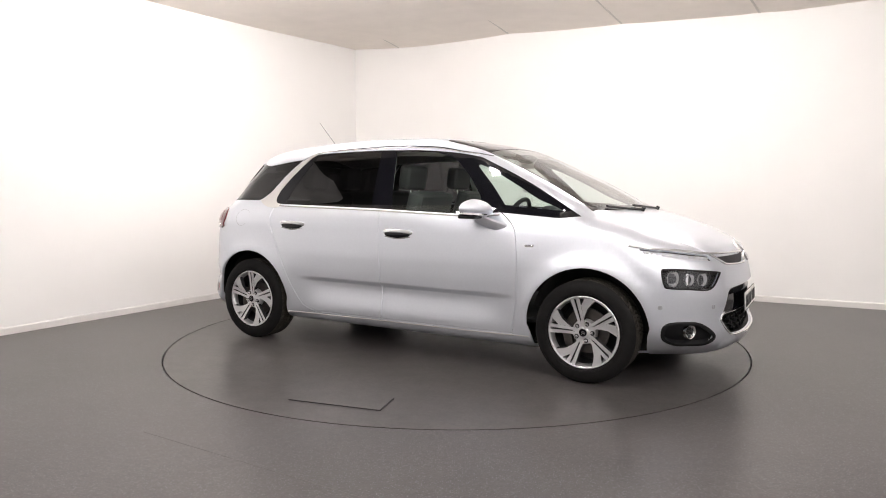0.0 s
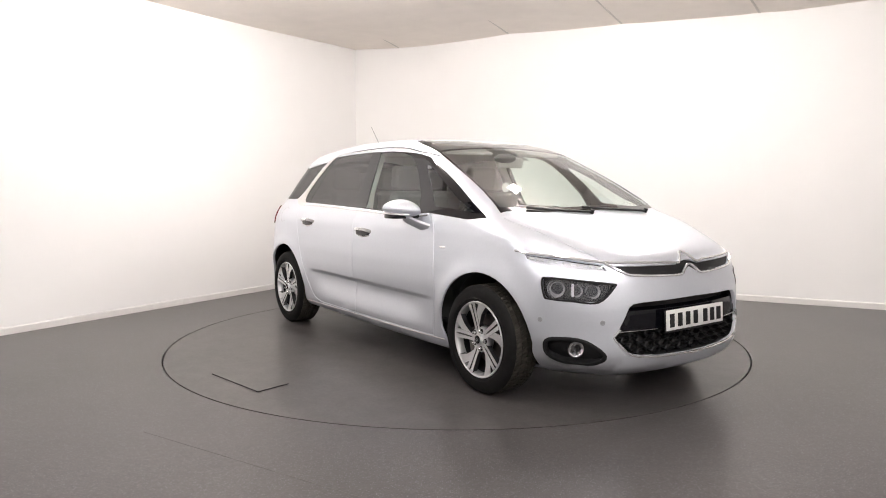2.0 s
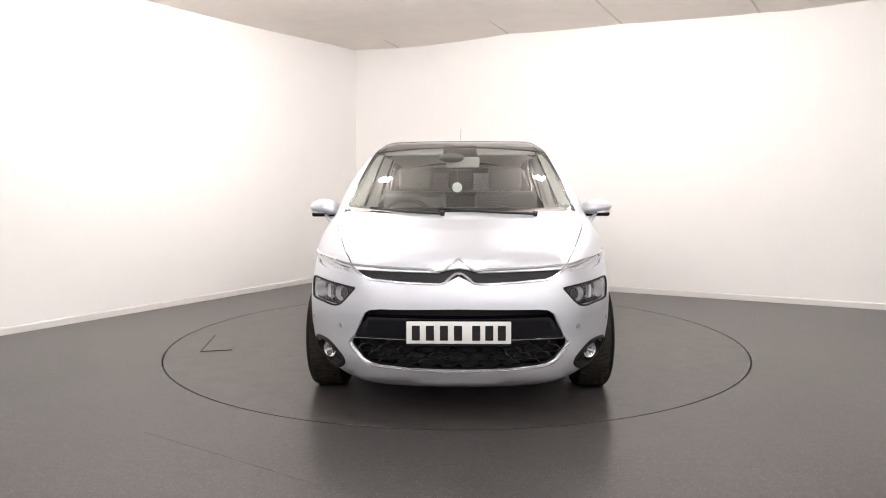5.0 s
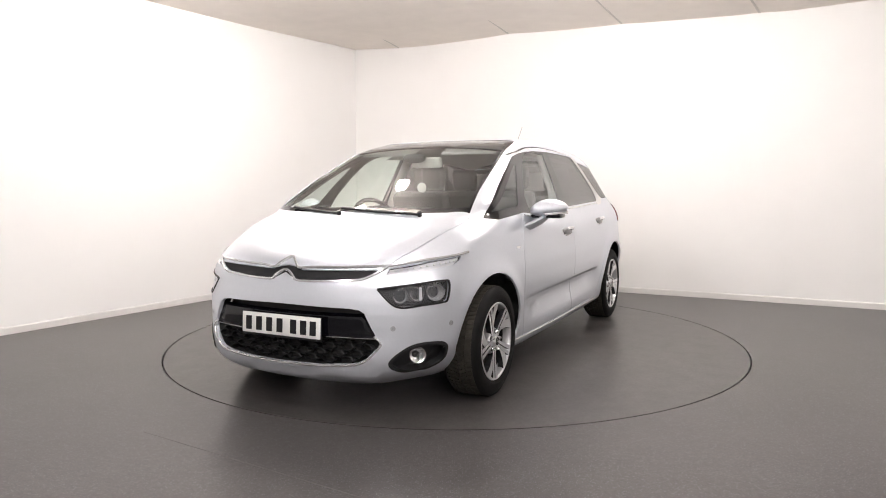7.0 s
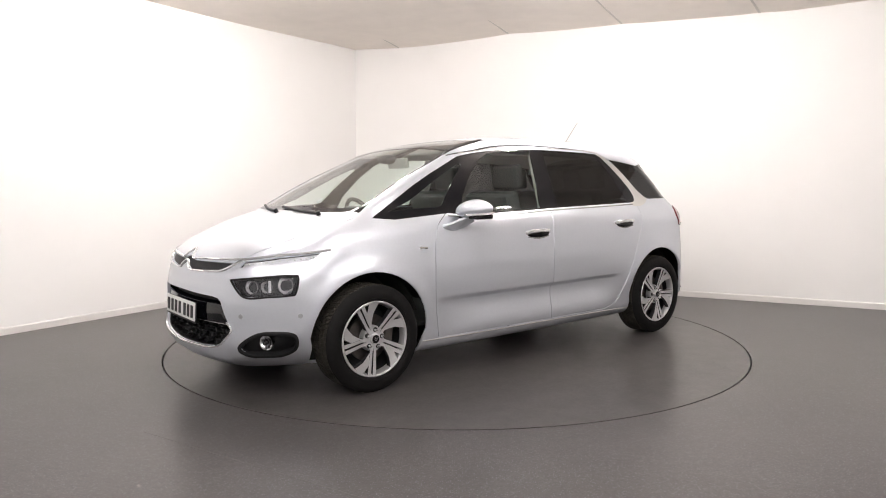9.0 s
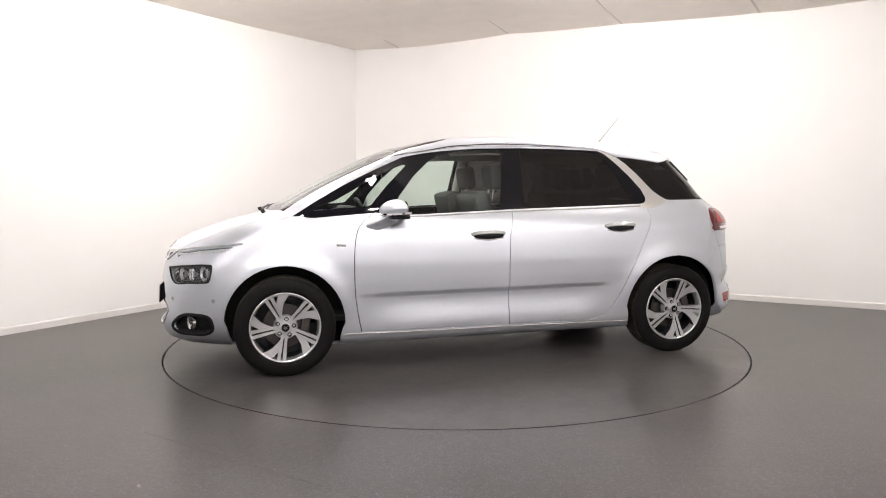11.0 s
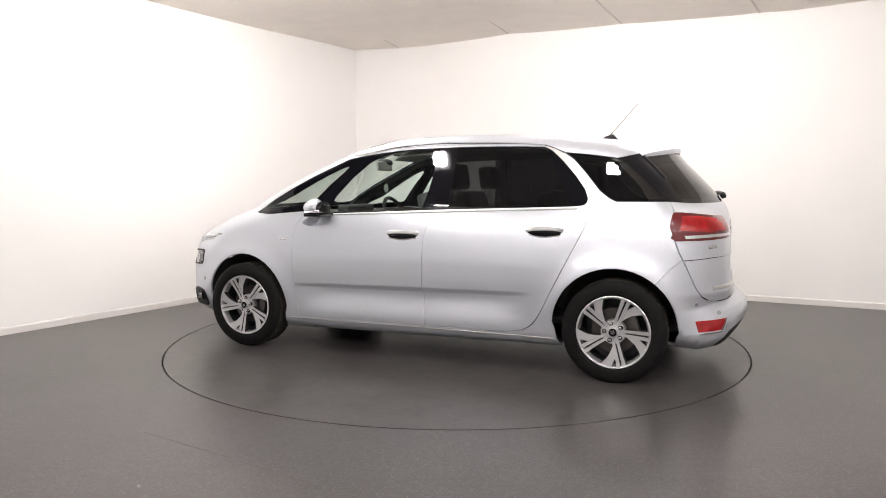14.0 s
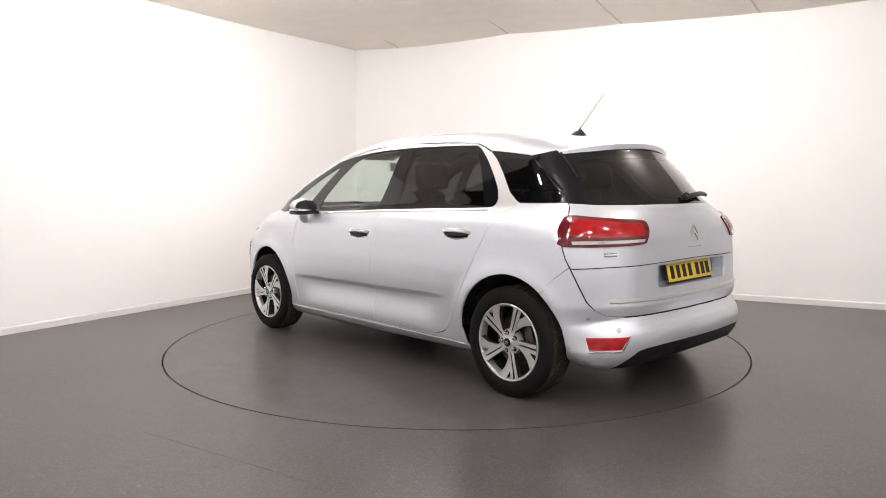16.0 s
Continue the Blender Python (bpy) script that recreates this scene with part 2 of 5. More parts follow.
def build_floor():
    bm = bmesh.new()
    n = 128
    ring = [(R_DISC * math.cos(2 * math.pi * k / n), R_DISC * math.sin(2 * math.pi * k / n)) for k in range(n)]
    far = []
    corners = [plan(-0.2, -0.2), plan(LEN_L + 0.2, -0.2), plan(LEN_L + 0.2, LEN_R + 0.2), plan(-0.2, LEN_R + 0.2)]
    for x, y in ring:
        d = Vector((x, y, 0)).normalized()
        best = 1e9
        for p, q in zip(corners, corners[1:] + corners[:1]):
            e = q - p
            det = d.x * -e.y + d.y * e.x
            if abs(det) > 1e-9:
                s = (p.x * -e.y + p.y * e.x) / det
                u = (d.x * p.y - d.y * p.x) / det
                if s > 0 and -1e-6 <= u <= 1 + 1e-6:
                    best = min(best, s)
        far.append(d * best)
    a = [bm.verts.new((x, y, 0)) for x, y in ring]
    lo = [bm.verts.new((x, y, -0.03)) for x, y in ring]
    b = [bm.verts.new(v) for v in far]
    for k in range(n):
        j = (k + 1) % n
        bm.faces.new((a[k], b[k], b[j], a[j]))
        bm.faces.new((lo[k], a[k], a[j], lo[j]))
    bmesh.ops.recalc_face_normals(bm, faces=bm.faces[:])
    ob = mesh_ob("floor", bm, M_FLOOR, False)
    tagged(ob, "dark grey speckled vinyl floor, softly glossy and scuffed", "floor", kind="structure")
    p, q = Vector((-1.55, -2.27, 0)), Vector((0.95, -3.80, 0))
    e = (q - p).normalized()
    n = Vector((-e.y, e.x, 0)) * 0.0018
    bm = bmesh.new()
    prism(bm, [((p + n).x, (p + n).y), ((p - n).x, (p - n).y), ((q - n).x, (q - n).y), ((q + n).x, (q + n).y)], 0.0, 0.0015)
    tagged(mesh_ob("floor_joint", bm, M_WELD, False), "thin grey weld between two vinyl sheets", "joint", kind="structure")
    bm = bmesh.new()
    lathe(bm, [(0.001, -0.035), (R_DISC + 0.3, -0.035)], 96)
    ob = mesh_ob("turntable_pit", bm, M_GAP, False)
    tagged(ob, "black gap under the rim of the turntable", "pit", kind="structure")


def build_walls():
    t = 0.15
    slab("wall_north", [plan(-t, 0), plan(-t, LEN_R), plan(0, LEN_R), plan(0, 0)], 0, HIGH + 0.6, M_WALL, "plain white painted studio wall")
    slab("wall_west", [plan(-t, -t), plan(LEN_L, -t), plan(LEN_L, 0), plan(-t, 0)], 0, HIGH + 0.6, M_WALL, "plain white painted studio wall, brightly lit")
    # these two are never in view; their pale tone serves as fill light
    slab("wall_south", [plan(LEN_L, -t), plan(LEN_L + t, -t), plan(LEN_L + t, LEN_R), plan(LEN_L, LEN_R)], 0, HIGH + 0.6, M_GREYWALL, "plain unseen wall behind the camera, pale grey to bounce light")
    slab("wall_east", [plan(-t, LEN_R), plan(LEN_L + t, LEN_R), plan(LEN_L + t, LEN_R + t), plan(-t, LEN_R + t)], 0, HIGH + 0.6, M_GREYWALL, "plain unseen wall beside the camera, pale grey to bounce light")
    # skirting boards with a rounded top edge
    for name, p, q, n in (("baseboard_north", plan(0, 0.012), plan(0, LEN_R), UL), ("baseboard_west", plan(0, 0), plan(LEN_L, 0), UR)):
        bm = bmesh.new()
        prof = [(0, 0), (0.012, 0), (0.012, 0.052), (0.009, 0.06), (0.004, 0.063), (0, 0.063)]
        rows = [[bm.verts.new(o + n * s + Vector((0, 0, h))) for s, h in prof] for o in (p, q)]
        for k in range(len(prof) - 1):
            bm.faces.new((rows[0][k], rows[1][k], rows[1][k + 1], rows[0][k + 1]))
        bmesh.ops.recalc_face_normals(bm, faces=bm.faces[:])
        tagged(mesh_ob(name, bm, M_SKIRT, False), "low white painted skirting board", "baseboard", kind="structure")


HEM_N = ([0, 0.7, 1.2, 1.95, 2.31, 3.04, 3.7, 4.6, 5.4, 6.1, 11.5], [3.145, 3.072, 3.070, 3.090, 3.104, 3.072, 3.060, 3.020, 2.992, 3.010, 3.0])
HEM_W = ([0, 0.35, 0.9, 1.87, 2.67, 3.35, 13.0], [3.145, 3.130, 3.108, 3.072, 3.060, 3.052, 3.05])
CLOTH = 5.0        # how far the cloth reaches from the far wall
SEAMS = (0.72, 2.31, 3.70, 5.13, 6.6, 8.1, 9.6)


def sag(a, b):
    """Height of the cloth ceiling: a wavy hem at the walls, gentle hollows between the seams."""
    wn, ww = math.exp(-a / 0.7), math.exp(-b / 0.7)
    h = (float(np.interp(b, *HEM_N)) * wn + float(np.interp(a, *HEM_W)) * ww + 3.10 * 0.15) / (wn + ww + 0.15)
    near = min(abs(b - s) for s in SEAMS)
    return h + 0.018 * math.exp(-(near / 0.16) ** 2) * (1 - 0.7 * wn)


def build_ceiling():
    bm = bmesh.new()
    na, nb = 56, 150
    grid = []
    for i in range(na + 1):
        a = CLOTH * (i / na) ** 1.5
        grid.append([bm.verts.new(plan(a, LEN_R * j / nb, sag(a, LEN_R * j / nb))) for j in range(nb + 1)])
    for i in range(na):
        for j in range(nb):
            bm.faces.new((grid[i][j], grid[i + 1][j], grid[i + 1][j + 1], grid[i][j + 1]))
    bmesh.ops.recalc_face_normals(bm, faces=bm.faces[:])
    tagged(mesh_ob("ceiling", bm, M_CLOTH), "sagging cream cloth ceiling with a wavy hem", "ceiling", kind="structure")
    for sm in SEAMS:
        bm = bmesh.new()
        pts = np.array([plan(a, sm + (0.27 - 0.06 * sm) * a, sag(a, sm) - 0.004) for a in np.linspace(0.02, CLOTH, 40)])
        ribbon(bm, pts, np.array([(0, 0, -1)] * 40), 0.022, 0.006)
        tagged(mesh_ob("ceiling_seam", bm, M_SEAM), "sewn seam in the cream cloth ceiling", "seam", kind="structure")
    bm = bmesh.new()
    prism(bm, [(p.x, p.y) for p in (plan(-.15, -.15), plan(LEN_L + .15, -.15), plan(LEN_L + .15, LEN_R + .15), plan(-.15, LEN_R + .15))], HIGH + 0.45, HIGH + 0.6)
    tagged(mesh_ob("roof_slab", bm, M_DARKWALL, False), "plain dark slab over the cloth ceiling", "slab", kind="structure")


# grid of panels, then six more added out of view to brighten the far walls
LIGHTS = [(a, b) for a in (5.2, 6.9, 8.6, 10.3) for b in (2.9, 4.6, 6.3, 8.0, 9.7)] + [(3.75, 1.45), (3.45, 1.9), (3.14, 2.35), (2.25, 3.96), (2.05, 4.6), (2.2, 5.5)]


def build_lights():
    first = None
    for a, b in LIGHTS:
        z = (sag(a, b) if a < CLOTH else 3.12) - 0.15
        m = Matrix.Translation(plan(a, b, z)) @ pose(0, 0, 0, 0, 0, math.degrees(math.atan2(UR.y, UR.x)))
        if first is None:
            first = new("ceiling_light")
            tagged(first, "square white light panel under the cloth ceiling, out of view", "light panel", "ceiling light panels")
            bm = bmesh.new()
            box(bm, (0.09, 0.09, 0.03), pose(0, 0, 0.08), 0.006, 1)
            tube(bm, [(0, 0, .07), (0, 0, .62)], 0.006, 6)
            part("housing", bm, M_LAMPFRAME, first)
            bm = bmesh.new()
            box(bm, (0.13, 0.13, 0.080), pose(0, 0, 0.025), 0.012, 2)
            part("diffuser", bm, M_LAMP, first, "glowing white diffuser box")
            first.matrix_basis = m
        else:
            copy_thing(first, m)


build_floor()
build_walls()
build_ceiling()
build_lights()


# ---- the car's outer skin, as one smooth closed form; metres, x forward, y to its left ----
NOSE = [(1.30, 0.15), (1.954, 0.155), (2.117, 0.182), (2.212, 0.23), (2.242, 0.33), (2.236, 0.451), (2.23, 0.568), (2.206, 0.694), (2.167, 0.794), (2.103, 0.852),
        (1.993, 0.906), (1.793, 0.976), (1.592, 1.026)]
SCREEN = [(1.392, 1.127), (1.124, 1.272), (0.855, 1.407), (0.669, 1.487), (0.475, 1.537), (0.253, 1.573), (-0.006, 1.587), (-0.404, 1.591), (-0.862, 1.578), (-1.297, 1.546),
          (-1.538, 1.513), (-1.676, 1.462)]
TAIL = [(-1.735, 1.40), (-1.895, 1.235), (-2.012, 1.095), (-2.040, 0.988), (-2.050, 0.883), (-2.056, 0.773), (-2.066, 0.61), (-2.092, 0.515), (-2.150, 0.465), (-2.172, 0.412),
        (-2.160, 0.353), (-2.120, 0.295), (-2.02, 0.245), (-1.32, 0.17)]
OUTLINE = np.array(NOSE + SCREEN + TAIL)


def spline(pts, per=4, closed=True):
    """Catmull-Rom through points."""
    p = np.asarray(pts, float)
    n = len(p)
    out = []
    for i in range(n if closed else n - 1):
        a, b, c, d = (p[(i + k) % n] for k in (-1, 0, 1, 2)) if closed else (p[max(i - 1, 0)], p[i], p[i + 1], p[min(i + 2, n - 1)])
        for k in range(per):
            t = k / per
            out.append(0.5 * (2 * b + (c - a) * t + (2 * a - 5 * b + 4 * c - d) * t * t + (3 * b - a - 3 * c + d) * t ** 3))
    if not closed:
        out.append(p[-1])
    return np.array(out)


RING = np.vstack([spline(OUTLINE, 2, False), OUTLINE[:1]])


def sdf2(x, z):
    """Signed distance to the side outline, negative inside."""
    d2 = np.full(x.shape, 1e9)
    inside = np.zeros(x.shape, bool)
    for (ax, az), (bx, bz) in zip(RING[:-1], RING[1:]):
        ex, ez = bx - ax, bz - az
        t = np.clip(((x - ax) * ex + (z - az) * ez) / (ex * ex + ez * ez + 1e-12), 0, 1)
        d2 = np.minimum(d2, (x - ax - t * ex) ** 2 + (z - az - t * ez) ** 2)
        if abs(ez) > 1e-9:
            hit = ((az > z) != (bz > z)) & (x < ex * (z - az) / ez + ax)
            inside ^= hit
    d = np.sqrt(d2)
    return np.where(inside, -d, d)


def smax(a, b, r):
    h = np.maximum(r - np.abs(a - b), 0) / r
    return np.maximum(a, b) + h * h * r * 0.25


def step(a, b, v):
    t = np.clip((v - a) / (b - a), 0, 1)
    return t * t * (3 - 2 * t)


SIDE_Z = np.array([0.0, 0.17, 0.22, 0.30, 0.40, 0.50, 0.60, 0.72, 0.84, 0.94, 1.01, 1.06, 1.085, 1.30, 1.50, 1.70])
SIDE_Y = np.array([0.853, 0.866, 0.878, 0.891, 0.899, 0.909, 0.918, 0.920, 0.908, 0.893, 0.864, 0.826, 0.805, 0.715, 0.629, 0.547])
WHEEL_X, WHEEL_Z = 1.3925, 0.318
BOW = [0.274, 0.03, 0.282, 0.296, -0.019, 0.026]
TAPER = [0.142, 0.032, -0.034]


def half_width(x, z):
    fine = np.linspace(0, 1.7, 171)
    k = np.exp(-0.5 * (np.arange(-5, 6) / 1.8) ** 2)
    prof = np.convolve(np.pad(np.interp(fine, SIDE_Z, SIDE_Y), 5, mode="edge"), k / k.sum(), "valid")
    y = np.interp(z, fine, prof)
    up = step(1.0, 1.12, z)
    # plan taper: gentle on the body, stronger on the glasshouse
    y = y - TAPER[0] * np.abs(np.clip(x - 0.1, 0, 3) / 2.0) ** 2.2 - TAPER[1] * np.abs(np.clip(-x - 0.3, 0, 3) / 1.9) ** 2.4
    y = y - up * (-0.018 * step(0.3, 0.9, x) + TAPER[2] * np.clip((-x - 0.7) / 1.2, 0, 1.5) ** 1.6)
    # door: scooped crease low on the side
    along = step(-0.92, -0.60, x) * (1 - step(0.55, 1.0, x))
    zc = 0.545 - 0.012 * (x + 0.8)
    y = y - along * 0.032 * step(0.0, 0.036, zc - z) * (1 - step(0.05, 0.24, zc - z))
    # arches stand out
    for wx in (WHEEL_X, -WHEEL_X):
        r = np.hypot(x - wx, z - WHEEL_Z - 0.01)
        y = y + 0.022 * np.exp(-((r - 0.385) / 0.075) ** 2) * step(0.2, 0.5, z)
    return y


def skin(x, y, z):
    """Below zero inside the car's outer skin."""
    ay = np.abs(y)
    bow_f = BOW[0] + BOW[1] * step(0.85, 1.15, z)
    bow_r = BOW[2] + BOW[3] * step(0.9, 1.2, z)
    front = step(-0.3, 0.9, x)
    back = step(-0.4, -1.4, x)
    flat_back = step(0.46, 0.58, z) * (1 - step(0.92, 1.12, z))     # the tailgate is flat in the middle, rounded at its corners
    xw = x + front * bow_f * ay ** 2 - back * (bow_r * ay ** 2 * (1 - flat_back) + 0.30 * ay ** 4 * flat_back)
    zw = z + (BOW[4] + BOW[5] * step(1.2, 1.5, z)) * ay ** 2 / 0.36 * step(0.75, 1.1, z) - 0.03 * ay ** 2 * (1 - step(0.2, 0.4, z)) + 0.15 * step(-1.62, -1.9, x) * ay ** 2 * (1 - step(0.28, 0.48, z))
    sil = sdf2(xw, zw)
    side = (ay - half_width(x, z)) * 0.95
    nose = np.maximum(step(1.45, 2.0, x), step(-1.45, -1.95, x))
    r = 0.10 + 0.22 * nose * (1 - step(0.9, 1.2, z)) + 0.05 * step(0.85, 1.0, z) * step(0.9, 1.3, x) * (1 - step(1.04, 1.14, z)) - 0.03 * step(1.04, 1.14, z) * step(0.3, 0.6, x)
    return smax(sil, side, r)


def skin_normal(p):
    e = 2e-3
    g = np.stack([skin(*(p + e * ax).T) - skin(*(p - e * ax).T) for ax in np.eye(3)], -1)
    return g / (np.linalg.norm(g, axis=1, keepdims=True) + 1e-12)


def settle(p, n=None, rounds=3):
    """Bring points onto the skin."""
    for _ in range(rounds):
        nn = skin_normal(p)
        p = p - nn * (skin(*p.T) * 0.9)[:, None]
    return p


CORE_Z, CORE_X = 0.74, 1.22
N_MID, N_CAP, N_ARC = 92, 52, 116


def skin_grid():
    """Half of the skin (y >= 0) as vertices and quads, by rays from a core line."""
    arc = np.radians(np.sort(np.concatenate([np.linspace(-90, 90, N_ARC - 18), np.linspace(-17.1, -8.3, 18)])))
    stations = [(CORE_X, b) for b in np.radians(np.linspace(90, 0, N_CAP))]
    stations += [(x, 0.0) for x in np.linspace(CORE_X, -CORE_X, N_MID)[1:-1]]
    stations += [(-CORE_X, -b) for b in np.radians(np.linspace(0, 90, N_CAP))]
    o = np.array([[x, 0, CORE_Z] for x, b in stations])[:, None, :] + np.zeros((1, N_ARC, 1))
    d = np.array([[[math.cos(a) * math.sin(b), math.cos(a) * math.cos(b), math.sin(a)] for a in arc] for x, b in stations])
    o, d = o.reshape(-1, 3), d.reshape(-1, 3)
    lo, hi = np.zeros(len(o)), np.full(len(o), 1.5)
    for _ in range(22):
        mid = (lo + hi) / 2
        inside = skin(*(o + d * mid[:, None]).T) < 0
        lo, hi = np.where(inside, mid, lo), np.where(inside, hi, mid)
    p = o + d * lo[:, None]
    ns = len(stations)
    q = []
    for i in range(ns - 1):
        for j in range(N_ARC - 1):
            a = i * N_ARC + j
            q.append((a, a + N_ARC, a + N_ARC + 1, a + 1))
    return p, q


# ---- cutting the skin into panels, panes and lamps ----
R2 = 1 / math.sqrt(2)
VIEWS = {"S": ((0, 1, 0), (1, 0, 0), (0, 0, 1)), "F": ((1, 0, 0), (0, 1, 0), (0, 0, 1)), "B": ((-1, 0, 0), (0, 1, 0), (0, 0, 1)),
         "T": ((0, 0, 1), (1, 0, 0), (0, 1, 0)), "O": ((R2, R2, 0), (-R2, R2, 0), (0, 0, 1)), "R": ((-R2, R2, 0), (R2, R2, 0), (0, 0, 1))}
VIEWS = {k: tuple(Vector(v) for v in w) for k, w in VIEWS.items()}


def inside(poly, p, q):
    hit = False
    for (ax, ay), (bx, by) in zip(poly, poly[1:] + poly[:1]):
        if (ay > q) != (by > q) and p < (bx - ax) * (q - ay) / (by - ay) + ax:
            hit = not hit
    return hit


def flat(view, pts):
    """Points of the car seen along a view's direction."""
    d, a, b = VIEWS[view]
    return [(Vector(p).dot(a), Vector(p).dot(b)) for p in pts]


def smooth(poly, per=3, closed=True):
    return [tuple(p) for p in spline(poly, per, closed)]


def strip(line, w):
    """A narrow band round an open line."""
    n = len(line)
    lt, rt = [], []
    for i, p in enumerate(line):
        a, b = line[max(i - 1, 0)], line[min(i + 1, n - 1)]
        dx, dy = b[0] - a[0], b[1] - a[1]
        k = math.hypot(dx, dy) or 1
        lt.append((p[0] - dy / k * w / 2, p[1] + dx / k * w / 2))
        rt.append((p[0] + dy / k * w / 2, p[1] - dx / k * w / 2))
    return lt + rt[::-1]


class Shell:
    def __init__(self):
        p, q = skin_grid()
        self.bm = bmesh.new()
        vs = [self.bm.verts.new(v) for v in p]
        for f in q:
            self.bm.faces.new([vs[i] for i in f])
        bmesh.ops.remove_doubles(self.bm, verts=self.bm.verts[:], dist=2e-4)
        self.bm.normal_update()
        self.lab = self.bm.faces.layers.int.new("lab")
        self.names = {"body": 0}
        self.data = None

    def cut(self, view, poly, name, lo=None, only=None):
        """Mark what lies inside an outline, seen along a view, as a region of its own. lo: least of the view's depth. only: regions it may take from."""
        bm = self.bm
        d, a, b = VIEWS[view]
        num = self.names.setdefault(name, len(self.names))
        take = None if only is None else {self.names[o] for o in only}
        x0, x1 = min(p[0] for p in poly), max(p[0] for p in poly)
        y0, y1 = min(p[1] for p in poly), max(p[1] for p in poly)

        def span(f):
            us = [v.co.dot(a) for v in f.verts]
            ws = [v.co.dot(b) for v in f.verts]
            return min(us), max(us), min(ws), max(ws)

        cand = set()
        for f in bm.faces:
            if f.normal.dot(d) > 0.06:
                c = f.verts[0].co
                if lo is not None and c.dot(d) < lo:
                    continue
                u, w = c.dot(a), c.dot(b)
                if x0 - 0.12 < u < x1 + 0.12 and y0 - 0.12 < w < y1 + 0.12:
                    cand.add(f)
        for (px, py), (qx, qy) in zip(poly, poly[1:] + poly[:1]):
            if math.hypot(qx - px, qy - py) < 1e-6:
                continue
            lx, hx, ly, hy = min(px, qx), max(px, qx), min(py, qy), max(py, qy)
            sel = []
            for f in cand:
                u0, u1, w0, w1 = span(f)
                if u1 > lx - 1e-5 and u0 < hx + 1e-5 and w1 > ly - 1e-5 and w0 < hy + 1e-5:
                    sel.append(f)
            if not sel:
                continue
            es = {e for f in sel for e in f.edges}
            vs = {v for f in sel for v in f.verts}
            no = d.cross(a * (qx - px) + b * (qy - py)).normalized()
            out = bmesh.ops.bisect_plane(bm, geom=sel + list(es) + list(vs), dist=1e-5, plane_co=a * px + b * py, plane_no=no)
            cand.update(g for g in out["geom"] if isinstance(g, bmesh.types.BMFace))
        for f in cand:
            if f.is_valid:
                c = f.calc_center_median()
                if inside(poly, c.dot(a), c.dot(b)) and (take is None or f[self.lab] in take):
                    f[self.lab] = num

    def finish(self):
        bm = self.bm
        bm.verts.ensure_lookup_table()
        bm.verts.index_update()
        co = np.array([v.co[:] for v in bm.verts])
        self.data = (co, skin_normal(co), [([v.index for v in f.verts], f[self.lab]) for f in bm.faces])

    def make(self, name, regions, material, parent, label="", off=0.0, thick=0.0, side=0):
        """A mesh part from regions. side 1 or -1: the car's left or right; 0: both halves as one."""
        co, no, faces = self.data
        nums = {self.names[r] for r in regions}
        mine = [f for f, l in faces if l in nums]
        if not mine:
            return None
        used = sorted({i for f in mine for i in f})
        at = {i: k for k, i in enumerate(used)}
        c, n = co[used], no[used]
        mid = np.abs(c[:, 1]) < 1e-4
        top, low = c + n * off, c + n * (off - thick)
        top[mid, 1] = low[mid, 1] = 0
        count = {}
        for f in mine:
            for i, j in zip(f, f[1:] + f[:1]):
                count[(at[i], at[j])] = 1
        polys = [[at[i] for i in f] for f in mine]
        rim = []
        if thick > 0:
            for (i, j) in count:
                if (j, i) not in count and not (mid[i] and mid[j]):
                    rim.append([j, i, i + len(used), j + len(used)])
        verts, allf, norms = [], [], []
        for s in ((1, -1) if side == 0 else (side,)):
            base = len(verts)
            k = np.array([1, s, 1])
            verts += (top * k).tolist()
            if thick > 0:
                verts += (low * k).tolist()
            for grp, is_rim in ((polys, False), (rim, True)):
                for f in grp:
                    ff = f if s == 1 else f[::-1]
                    allf.append([base + i for i in ff])
                    norms += [(0, 0, 0)] * len(ff) if is_rim else [tuple(n[i] * k) for i in ff]
        me = bpy.data.meshes.new(name)
        me.from_pydata(verts, [], allf)
        me.materials.append(material)
        me.shade_smooth()
        me.normals_split_custom_set(norms)
        ob = new(name, me)
        ob.parent = parent
        return tagged(ob, label)


def on_skin(pts, off=0.0, per=4, side=1):
    """A smooth line through points, laid on the skin."""
    p = spline(pts, per, False)
    p = settle(p)
    p = p + skin_normal(p) * off
    p[:, 1] *= side
    return p


def skin_bar(name, pts, w, h, material, parent, label="", off=0.0, per=4, side=1):
    p = settle(spline(pts, per, False))
    n = skin_normal(p)
    p = p + n * off
    k = np.array([1, side, 1])
    return part(name, ribbon(bmesh.new(), p * k, n * k, w, h), material, parent, label)


# ---- turntable ----
turntable = new("turntable")
tagged(turntable, "round turntable plate let flush into the dark vinyl floor", "turntable")


